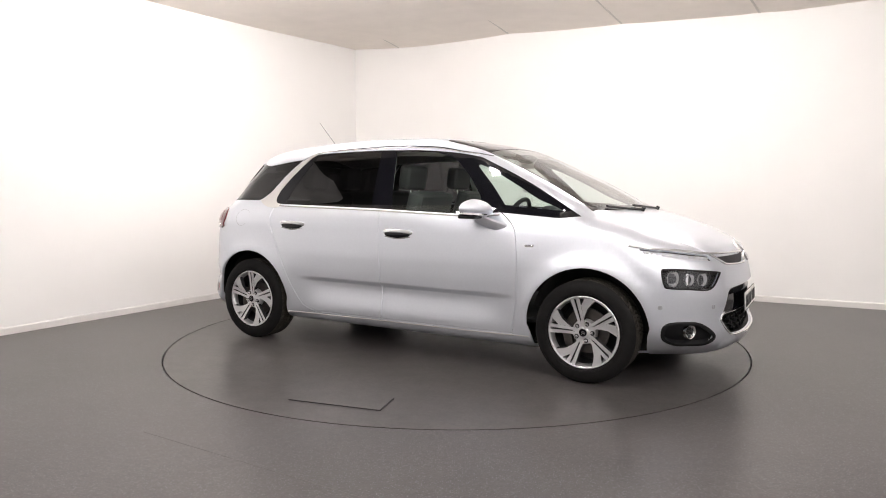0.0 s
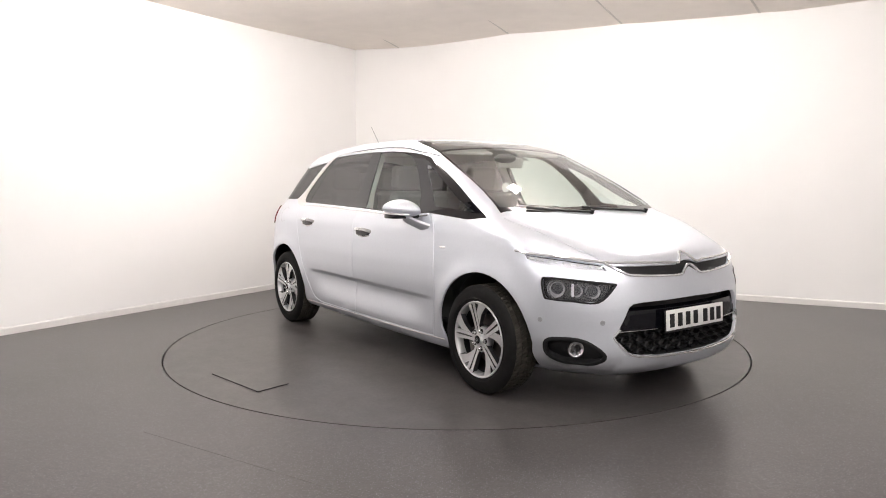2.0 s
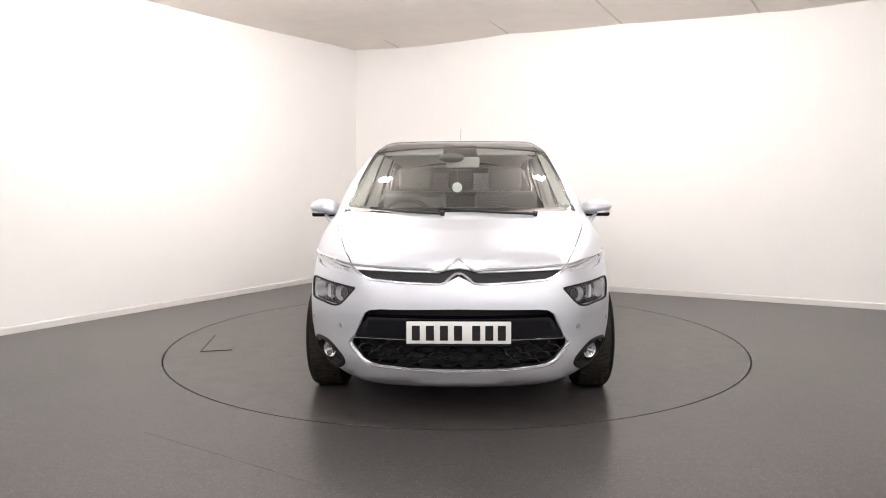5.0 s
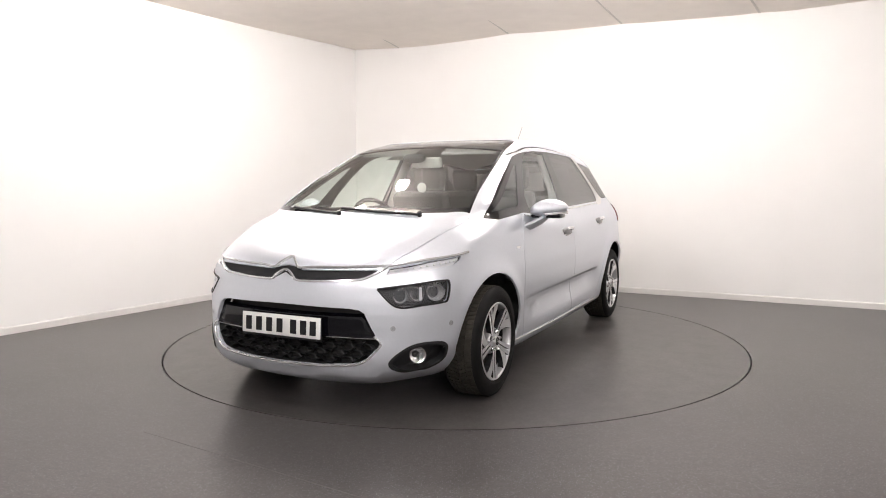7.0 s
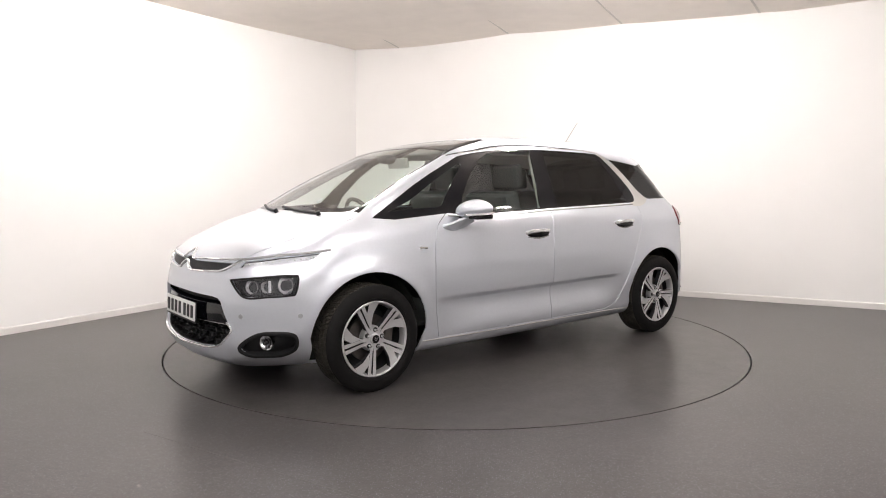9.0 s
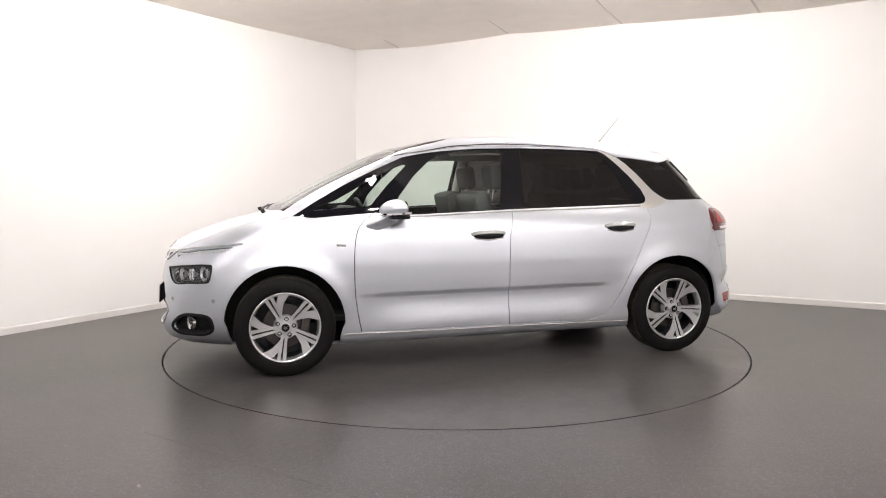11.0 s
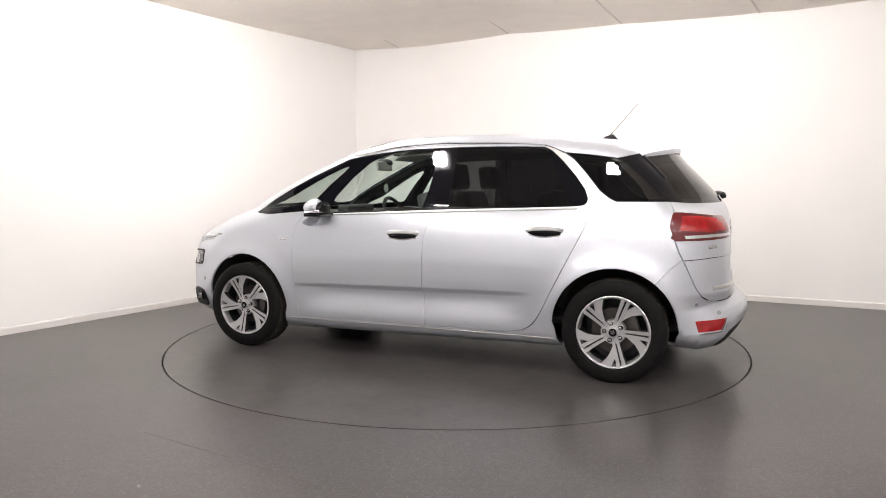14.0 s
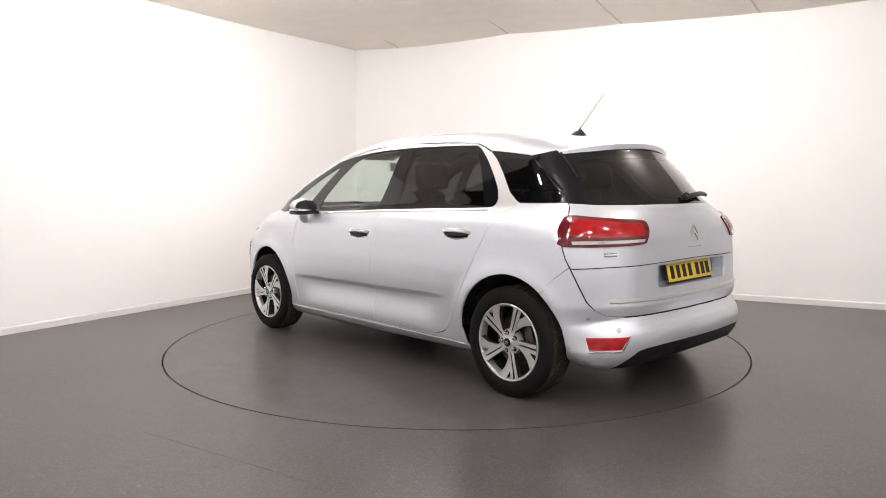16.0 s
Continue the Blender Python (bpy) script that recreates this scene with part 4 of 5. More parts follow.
# ---- chrome lines, trims and badges on the skin ----
def build_trim():
    for k in (1, -1):
        skin_bar("belt_strip", [(0.80, 0.84, 1.036), (0.603, 0.85, 1.021), (0.198, 0.85, 1.037), (-0.150, 0.84, 1.050), (-0.730, 0.83, 1.067), (-1.15, 0.82, 1.079)], 0.011, 0.008, M_BRIGHT, car, "chrome strip under the side windows", 0.002, side=k)
        skin_bar("roof_strip", [(0.56, 0.635, 1.434), (0.441, 0.64, 1.457), (0.321, 0.63, 1.477), (0.201, 0.62, 1.492), (0.042, 0.62, 1.502), (-0.277, 0.62, 1.508), (-0.556, 0.62, 1.505), (-0.755, 0.62, 1.498), (-0.89, 0.63, 1.489)], 0.006, 0.006, M_CHROME, car, "thin chrome strip over the side windows", 0.001, side=k)
        # thin silver bar that stands in for the highlight on the sill's top edge
        skin_bar("sill_highlight", [(1.02, 0.86, 0.252), (0.045, 0.88, 0.256), (-1.02, 0.87, 0.252)], 0.007, 0.006, M_SILVER, car, "highlight along the sill, laid on as a thin silver bar", 0.001, side=k)
        # upper chrome line from the lamp to the middle, with the chevron bend
        skin_bar("chrome_line", [(1.643, 0.820, 0.860), (1.75, 0.79, 0.850), (1.895, 0.70, 0.835), (2.051, 0.563, 0.811), (2.128, 0.355, 0.802), (2.160, 0.15, 0.795), (2.167, 0.078, 0.791), (2.15, 0.05, 0.812), (2.12, 0.010, 0.838), (2.12, 0.0, 0.838)], 0.013, 0.012, M_BRIGHT, car, "chrome line bent into a chevron", 0.004, 3, side=k)
        skin_bar("chrome_line", [(2.055, 0.558, 0.803), (2.10, 0.505, 0.768), (2.131, 0.455, 0.745), (2.15, 0.38, 0.736), (2.181, 0.223, 0.729), (2.193, 0.090, 0.727), (2.185, 0.055, 0.748), (2.176, 0.018, 0.775), (2.176, 0.0, 0.776)], 0.012, 0.012, M_BRIGHT, car, "chrome line under the upper grille", 0.004, 3, side=k)
        skin_bar("grille_lip", [(2.15, 0.53, 0.46), (2.135, 0.560, 0.425), (2.141, 0.552, 0.400), (2.168, 0.496, 0.338), (2.185, 0.43, 0.312), (2.21, 0.30, 0.300), (2.23, 0.1, 0.294), (2.235, 0.0, 0.293)], 0.010, 0.012, M_BRIGHT, car, "chrome lip round the lower grille", 0.001, 3, side=k)
        skin_bar("reflector_trim", [(-2.050, 0.660, 0.418), (-2.020, 0.688, 0.346), (-2.008, 0.70, 0.336), (-1.95, 0.755, 0.333), (-1.882, 0.813, 0.333)], 0.012, 0.01, M_CHROME, car, "bright edge of the reflector", 0.001, 3, side=k)
        skin_bar("wing_badge", [(1.058, 0.879, 0.842), (1.03, 0.88, 0.841), (1.0, 0.883, 0.840)], 0.012, 0.004, M_CHROME, car, "small chrome wing badge", 0.001, side=k)
        for c in ((2.099, 0.612, 0.499), (1.833, 0.808, 0.500), (-1.875, 0.807, 0.504), (-1.996, 0.700, 0.453)):
            o = settle(np.array([c]))
            n = skin_normal(o)[0]
            m = Matrix.Translation((o[0][0], o[0][1] * k, o[0][2])) @ Vector((n[0], n[1] * k, n[2])).to_track_quat("Z", "Y").to_matrix().to_4x4()
            bm = bmesh.new()
            lathe(bm, [(0.001, 0.002), (0.008, 0.002), (0.009, 0.0005), (0.0115, 0.003), (0.0135, 0.002), (0.014, -0.003)], 16, m)
            part("parking_sensor", bm, M_SENSOR, car, "round parking sensor")
    skin_bar("tailgate_strip", [(-1.946, 0.722, 0.601), (-2.0, 0.62, 0.600), (-2.082, 0.362, 0.602), (-2.115, 0.0, 0.605), ], 0.022, 0.012, M_SILVER, car, "satin silver strip across the tailgate", 0.002)
    skin_bar("tailgate_strip", [(-1.946, 0.722, 0.601), (-2.0, 0.62, 0.600), (-2.082, 0.362, 0.602), (-2.115, 0.0, 0.605), ], 0.022, 0.012, M_SILVER, car, "satin silver strip across the tailgate", 0.002, side=-1)
    # rear emblem: two chevrons, and plain bars for the lettering under it
    for dz in (0.0, 0.040):
        for k in (1, -1):
            skin_bar("emblem", [(-2.09, 0.045, 0.905 + dz), (-2.09, 0.02, 0.935 + dz), (-2.09, 0.002, 0.956 + dz)], 0.016, 0.008, M_CHROME, car, "chrome double chevron emblem", 0.003, side=k)
    for j in range(5):
        y = 0.062 - j * 0.031
        skin_bar("badge_bar", [(-2.1, abs(y) - 0.010, 0.871), (-2.1, abs(y), 0.871), (-2.1, abs(y) + 0.010, 0.871)], 0.013, 0.004, M_CHROME, car, "small chrome badge lettering as a bar", 0.001, side=1 if y >= 0 else -1)
    for y in (0.735, 0.695):
        skin_bar("badge_bar", [(-1.93, y + 0.014, 0.849), (-1.942, y, 0.849), (-1.955, y - 0.014, 0.849)], 0.020, 0.004, M_CHROME, car, "small chrome badge lettering as a bar", 0.001)
    # fuel flap on the car's right
    o = settle(np.array([(-1.513, 0.862, 0.985)]))[0]
    ring = [(o[0] + 0.072 * math.cos(a), o[1], o[2] + 0.075 * math.sin(a)) for a in np.linspace(0.6, 5.4, 30)]
    skin_bar("fuel_flap_joint", ring, 0.003, 0.001, M_SENSOR, car, "joint of the fuel flap", 0.0, 1, side=-1)


build_trim()


def build_grille():
    # gloss bar behind the plate, bowed as the nose is
    bm = bmesh.new()
    rows = []
    for y in np.linspace(-0.545, 0.545, 40):
        lim = 1 - max(0, abs(y) - 0.46) / 0.10
        x = 2.222 - 0.274 * y * y - 0.014
        top = 0.565 if abs(y) < 0.47 else 0.565 - (abs(y) - 0.47) * 1.45
        rows.append([bm.verts.new((x - 0.03, y, top)), bm.verts.new((x, y, top - 0.012)), bm.verts.new((x + 0.004, y, 0.50)), bm.verts.new((x + 0.002, y, 0.447)), bm.verts.new((x - 0.03, y, 0.437))])
    for a, b in zip(rows, rows[1:]):
        for k in range(4):
            bm.faces.new((a[k], b[k], b[k + 1], a[k + 1]))
    bmesh.ops.recalc_face_normals(bm, faces=bm.faces[:])
    part("grille_bar", bm, M_GLOSS, car, "gloss black bar behind the number plate")
    bm = bmesh.new()
    p = np.array([(2.222 - 0.274 * y * y - 0.004, y, 0.447) for y in np.linspace(-0.54, 0.54, 30)])
    part("chrome_hairline", ribbon(bm, p, np.array([(1, 0, 0)] * 30), 0.006, 0.008), M_CHROME, car, "thin chrome line on the lower grille")
    # mesh of flattened hexagons
    first = None
    w, h = 0.105, 0.044
    for r in range(4):
        for c in range(-6, 7):
            y = (c + (0.5 if r % 2 else 0)) * w
            z = 0.425 - r * 0.034
            if abs(y) > 0.50 - (r - 1) * 0.035 * (r > 1):
                continue
            if first is None:
                bm = bmesh.new()
                hexa = [(-0.5, 0), (-0.27, 0.5), (0.27, 0.5), (0.5, 0), (0.27, -0.5), (-0.27, -0.5)]
                o = [bm.verts.new((0.0, a * w * 0.98, b * h)) for a, b in hexa]
                f = [bm.verts.new((0.006, a * w * 0.86, b * h * 0.78)) for a, b in hexa]
                i = [bm.verts.new((-0.03, a * w * 0.74, b * h * 0.60)) for a, b in hexa]
                for k in range(6):
                    j = (k + 1) % 6
                    bm.faces.new((o[k], o[j], f[j], f[k]))
                    bm.faces.new((f[k], f[j], i[j], i[k]))
                bmesh.ops.recalc_face_normals(bm, faces=bm.faces[:])
                first = mesh_ob("grille_cell", bm, M_BLACK, False)
                ob = first
            else:
                ob = new("grille_cell", first.data)
            ob.parent = car
            ob.matrix_basis = pose(2.218 - 0.274 * y * y - 0.03, y, z, 0, 0, -math.degrees(2 * 0.274 * y))
    bm = bmesh.new()
    lathe(bm, [(0.001, 0.012), (0.006, 0.012), (0.010, 0.006), (0.012, 0.0)], 16, pose(2.20, -0.03, 0.40, 0, 90))
    part("front_camera", bm, M_GLOSS, car, "small round camera in the grille")


build_grille()


def plate(name, material, m, label):
    bm = bmesh.new()
    box(bm, (0.52, 0.111, 0.006), m, 0.004, 2)
    pl = part(name, bm, material, car, label)
    xs = [-0.205, -0.135, -0.065, 0.005, 0.095, 0.160, 0.222]
    for x in xs:
        bm = bmesh.new()
        box(bm, (0.040, 0.074, 0.003), m @ Matrix.Translation((x - 0.008, -0.002, 0.004)), 0.001, 1)
        part("plate_bar", bm, M_BLACK, pl, "dark bar in place of a character")
    bm = bmesh.new()
    box(bm, (0.53, 0.125, 0.006), m @ Matrix.Translation((0, -0.006, -0.006)), 0.003, 1)
    part("plate_holder", bm, M_BLACK, pl, "black plate holder")
    return pl


plate("number_plate", M_PLATEW, Matrix.Translation((2.232, 0.0, 0.490)) @ pose(0, 0, 0, 87, 0, 90), "white front number plate")
plate("number_plate", M_PLATEY, Matrix.Translation((-2.026, 0.0, 0.724)) @ pose(0, 0, 0, 76, 0, -90), "yellow rear number plate")


def build_fog(k):
    o = Vector((1.985, 0.690 * k, 0.350))
    d = Vector((0.85, 0.5 * k, 0.0)).to_track_quat("Z", "Y").to_matrix().to_4x4()
    bm = bmesh.new()
    lathe(bm, [(0.001, 0.020), (0.024, 0.014), (0.036, 0.004), (0.038, -0.01)], 24, Matrix.Translation(o) @ d)
    fog = part("fog_lamp", bm, M_LENS, car, "round fog lamp")
    bm = bmesh.new()
    lathe(bm, [(0.004, -0.02), (0.025, -0.008), (0.034, 0.002), (0.042, 0.005), (0.044, -0.015)], 24, Matrix.Translation(o) @ d)
    part("bowl", bm, M_CHROME, fog, "silvered bowl")
    bm = bmesh.new()
    ring = [(2.107, 0.598, 0.318), (2.070, 0.647, 0.372), (2.016, 0.697, 0.402), (1.929, 0.755, 0.404), (1.868, 0.784, 0.392), (1.848, 0.788, 0.356), (1.85, 0.765, 0.300), (1.90, 0.715, 0.268), (1.982, 0.677, 0.265), (2.074, 0.626, 0.281)]
    p = settle(spline(ring, 4, True))
    n = skin_normal(p)
    kk = np.array([1, k, 1])
    q0, q1 = p * kk, (p - n * 0.040) * kk
    a = [bm.verts.new(v) for v in q0]
    b = [bm.verts.new(v) for v in q1]
    for i in range(len(a)):
        j = (i + 1) % len(a)
        bm.faces.new((a[i], a[j], b[j], b[i]))
    bmesh.ops.recalc_face_normals(bm, faces=bm.faces[:])
    part("recess_wall", bm, M_BLACK, car)
    bm = bmesh.new()
    pc, nc = np.vstack([p, p[:2]]) * kk, np.vstack([n, n[:2]]) * kk
    part("recess_lip", ribbon(bm, pc + nc * 0.001, nc, 0.022, 0.008), M_BLACK, car, "black lip round the fog lamp recess")


def wall_round(name, ring, view, depth, material, off=0.0):
    """The inward wall round an opening cut through the nose."""
    bm = bmesh.new()
    for k in (1, -1):
        p = settle(np.array([r for r in ring], float))
        n = skin_normal(p)
        kk = np.array([1, k, 1])
        a = [bm.verts.new(v) for v in (p + n * off) * kk]
        b = [bm.verts.new(v) for v in (p - np.array([depth, 0, 0])) * kk]
        for i in range(len(a) - 1):
            bm.faces.new((a[i], a[i + 1], b[i + 1], b[i]))
    bmesh.ops.recalc_face_normals(bm, faces=bm.faces[:])
    part(name, bm, material, car)


wall_round("grille_wall", [(2.22, 0.0, 0.606), (2.222, 0.092, 0.604), (2.207, 0.255, 0.600), (2.178, 0.40, 0.598), (2.165, 0.455, 0.592), (2.163, 0.482, 0.575), (2.152, 0.521, 0.493), (2.135, 0.552, 0.435), (2.135, 0.556, 0.420),
                           (2.141, 0.548, 0.402), (2.170, 0.491, 0.341), (2.18, 0.45, 0.318), (2.19, 0.40, 0.311), (2.219, 0.258, 0.300), (2.235, 0.069, 0.296), (2.235, 0.0, 0.296)], "F", 0.08, M_BLACK)
wall_round("recess_side", [(-2.055, 0.0, 0.786), (-2.053, 0.15, 0.785), (-2.045, 0.400, 0.778), (-2.047, 0.420, 0.70), (-2.05, 0.395, 0.655), (-2.06, 0.15, 0.653), (-2.06, 0.0, 0.652)], "B", -0.085, M_PAINT)
for k in (1, -1):
    build_fog(k)


def build_handle(x, z, k):
    o = settle(np.array([(x, 0.9, z)]))[0]
    # recess dish with the chrome pull over it
    bm = bmesh.new()
    bmesh.ops.create_uvsphere(bm, u_segments=24, v_segments=10, radius=1.0, matrix=Matrix.Translation((o[0], (o[1] + 0.001) * k, o[2] - 0.006)) @ Matrix.Diagonal((0.110, 0.008, 0.032, 1)))
    h = part("door_handle", bm, M_GLOSS, car, "door handle with a chrome pull over a dark dish")
    bm = bmesh.new()
    pts = [(o[0] - 0.120, o[1] - 0.006, o[2] + 0.004), (o[0] - 0.09, o[1] + 0.018, o[2] + 0.016), (o[0], o[1] + 0.030, o[2] + 0.020), (o[0] + 0.09, o[1] + 0.018, o[2] + 0.014), (o[0] + 0.122, o[1] - 0.006, o[2] + 0.0)]
    p = spline(pts, 5, False) * np.array([1, k, 1])
    part("pull", ribbon(bm, p, np.array([(0, k * 0.99, 0.10)] * len(p)), 0.024, 0.014), M_BRIGHT, h, "chrome pull")
    bm = bmesh.new()
    pts = [(o[0] - 0.105, o[1] + 0.002, o[2] - 0.022), (o[0], o[1] + 0.006, o[2] - 0.036), (o[0] + 0.105, o[1] + 0.002, o[2] - 0.024)]
    p = spline(pts, 6, False) * np.array([1, k, 1])
    part("lower_rim", ribbon(bm, p, np.array([(0, k * 0.9, -0.3)] * len(p)), 0.009, 0.006), M_BRIGHT, h, "chrome lower rim")


for k in (1, -1):
    build_handle(0.035, 0.893, k)
    build_handle(-0.955, 0.934, k)


def build_mirror(k):
    """Door mirror: rounded silver shell over a black foot and a glass."""
    bm = bmesh.new()
    bmesh.ops.create_uvsphere(bm, u_segments=28, v_segments=18, radius=1.0)
    for v in bm.verts:
        x, y, z = v.co
        sx = 0.105 if x > 0 else 0.045
        zz = z * (0.072 if z > 0 else 0.045) * (1 - 0.22 * max(0, y))
        v.co = Vector((0.655 + x * sx - 0.035 * y + 0.02, (0.965 + y * 0.118) * k, 1.066 + zz + 0.012 * y))
    for v in bm.verts:
        v.co.x = max(v.co.x, 0.622)
    if k < 0:
        bmesh.ops.reverse_faces(bm, faces=bm.faces[:])
    mi = part("door_mirror", bm, M_PAINT, car, "silver door mirror with a black foot")
    bm = bmesh.new()
    box(bm, (0.13, 0.20, 0.030), pose(0.668, 0.955 * k, 1.026, 0, 0, 0), 0.012, 2)
    part("lower_shell", bm, M_GLOSS, mi, "gloss black lower shell")
    bm = bmesh.new()
    p = spline([(0.60, 1.062 * k, 1.052), (0.66, 1.078 * k, 1.048), (0.74, 1.03 * k, 1.042), (0.765, 0.95 * k, 1.040)], 5, False)
    part("indicator", ribbon(bm, p, np.array([(0.55, 0.8 * k, 0.1)] * len(p)), 0.016, 0.012), M_CHROME, mi, "clear indicator strip")
    bm = bmesh.new()
    ring = [(0.0, 0.1 * math.cos(a) * (1 if math.cos(a) > 0 else 0.95), 0.056 * math.sin(a)) for a in np.linspace(0, 2 * math.pi, 28, endpoint=False)]
    vs = [bm.verts.new((0.619, 0.965 * k + q[1], 1.068 + q[2])) for q in ring]
    bm.faces.new(vs)
    part("mirror_glass", bm, M_CHROME, mi, "mirror glass", smooth=False)
    bm = bmesh.new()
    p = spline([(0.84, 0.850 * k, 0.945), (0.80, 0.885 * k, 0.962), (0.73, 0.930 * k, 0.995), (0.69, 0.955 * k, 1.024)], 4, False)
    ribbon(bm, p, np.array([(0.35, 0.55 * k, -0.75)] * len(p)), 0.075, 0.026)
    part("foot", bm, M_PAINT, mi, "angled silver foot")


for k in (1, -1):
    build_mirror(k)


def build_spoiler():
    bm = bmesh.new()
    rows = []
    for y in np.linspace(-0.60, 0.60, 33):
        e = (abs(y) / 0.60)
        tip, zt = -1.705 + 0.50 * y * y, 1.476 - 0.155 * y * y
        top = [(-1.40, 1.541 - 0.075 * e ** 2.2), (-1.47 + 0.01 * e, 1.526 - 0.075 * e ** 2.2), (tip + 0.10, zt + 0.022), (tip, zt)]
        low = [(tip + 0.002, zt - 0.030), (tip + 0.030, zt - 0.042), (tip + 0.018, zt - 0.108 + 0.035 * e), (tip + 0.14, zt - 0.112 + 0.035 * e)]
        rows.append([bm.verts.new((a, y, b)) for a, b in top + low])
    for a, b in zip(rows, rows[1:]):
        for j in range(7):
            f = bm.faces.new((a[j], b[j], b[j + 1], a[j + 1]))
            f.material_index = 0 if j < 4 else 1
    bm.faces.new(rows[0])
    bm.faces.new(rows[-1][::-1])
    bmesh.ops.recalc_face_normals(bm, faces=bm.faces[:])
    sp = part("roof_spoiler", bm, [M_PAINT, M_BLACK], car, "silver roof spoiler with a black underside")
    bm = bmesh.new()
    box(bm, (0.012, 0.20, 0.018), pose(-1.692, 0.0, 1.396, 0, -4), 0.004, 2)
    part("brake_light", bm, M_DEEPRED, sp, "high brake light strip")
    bm = bmesh.new()
    box(bm, (0.016, 0.17, 0.012), pose(-1.692, 0.0, 1.416, 0, -4), 0.004, 1)
    part("washer_trim", bm, M_CHROME, sp, "small bright strip over the brake light")
    # black winglets from the spoiler's ends down beside the glass
    for k in (1, -1):
        skin_bar("winglet", [(-1.52, 0.595, 1.410), (-1.60, 0.610, 1.335), (-1.665, 0.625, 1.270)], 0.014, 0.014, M_BLACK, sp, "black side winglet", 0.002, side=k)


build_spoiler()


def build_small():
    # aerial
    bm = bmesh.new()
    pts = [(-1.14, 0.0, 1.556), (-1.19, 0.0, 1.572), (-1.24, 0.0, 1.578), (-1.28, 0, 1.55)]
    prof = [(0.010, 0.004), (0.020, 0.014), (0.017, 0.020), (0.012, 0.004)]
    rings = [[bm.verts.new((p[0], w * math.cos(a), p[2] - 0.02 + (0.02 + h) * max(0, math.sin(a)))) for a in np.linspace(0, math.pi, 9)] for p, (w, h) in zip(pts, prof)]
    for a, b in zip(rings, rings[1:]):
        for j in range(8):
            bm.faces.new((a[j], a[j + 1], b[j + 1], b[j]))
    bm.faces.new(rings[0]), bm.faces.new(rings[-1][::-1])
    bmesh.ops.recalc_face_normals(bm, faces=bm.faces[:])
    a = part("aerial", bm, M_BLACK, car, "black roof aerial with a thin rod")
    bm = bmesh.new()
    tube(bm, [(-1.215, 0, 1.585), (-1.235, 0, 1.61)], 0.006, 8, 0.003)
    tube(bm, [(-1.23, 0, 1.604), (-1.41, 0, 1.809)], 0.0022, 6, 0.0016)
    part("rod", bm, M_BLACK, a, "thin sprung rod")
    # rear wiper
    bm = bmesh.new()
    tube(bm, [(-1.985, 0.0, 1.150), (-2.000, 0.01, 1.160)], 0.022, 14)
    w = part("rear_wiper", bm, M_BLACK, car, "black rear wiper")
    bm = bmesh.new()
    p = spline([(-2.003, 0.02, 1.150), (-1.995, -0.10, 1.165), (-1.965, -0.24, 1.172), (-1.935, -0.36, 1.165)], 4, False)
    part("arm", ribbon(bm, p, np.array([(-0.75, 0, 0.66)] * len(p)), 0.028, 0.016), M_BLACK, w)
    bm = bmesh.new()
    # front wipers and the scuttle
    for y0, y1, x0, x1 in ((0.45, -0.12, 1.490, 1.500), (-0.10, -0.54, 1.515, 1.440)):
        p = spline([(x0 + 0.03, y0, 1.06), ((x0 + x1) / 2 + 0.025, (y0 + y1) / 2, 1.07), (x1 - 0.02, y1, 1.08)], 5, False)
        p = settle(p)
        n = skin_normal(p)
        bm = bmesh.new()
        ww = part("windscreen_wiper", ribbon(bm, p + n * 0.011, n, 0.016, 0.012), M_BLACK, car, "black windscreen wiper lying on the glass")
        bm = bmesh.new()
        tube(bm, [tuple(p[0] + n[0] * 0.0), tuple(p[0] + n[0] * 0.026)], 0.014, 10)
        part("pivot", bm, M_BLACK, ww)
    # arch liners and underbody
    for wx in (WHEEL_X, -WHEEL_X):
        for k in (1, -1):
            bm = bmesh.new()
            arc = [radians(t) for t in range(-8, 189, 4)]
            rings = [[bm.verts.new((wx + r * math.cos(t), (y if math.sin(t) > 0.22 else min(y, 0.63)) * k, 0.335 + r * math.sin(t))) for t in arc] for r, y in ((0.388, 0.79), (0.388, 0.70), (0.388, 0.52))]
            for ra, rb in zip(rings, rings[1:]):
                for j in range(len(arc) - 1):
                    bm.faces.new((ra[j], ra[j + 1], rb[j + 1], rb[j]))
            c = [bm.verts.new((wx + 0.388 * math.cos(t), 0.52 * k, 0.335 + 0.388 * math.sin(t))) for t in arc]
            bm.faces.new(c)
            bmesh.ops.remove_doubles(bm, verts=bm.verts[:], dist=1e-5)
            part("arch_liner", bm, M_CARPET, car, "black wheel arch liner")
    bm = bmesh.new()
    box(bm, (2.0, 1.40, 0.04), pose(0, 0, 0.20), 0.01, 1)
    part("underbody", bm, M_CARPET, car, "dark underbody")


build_small()


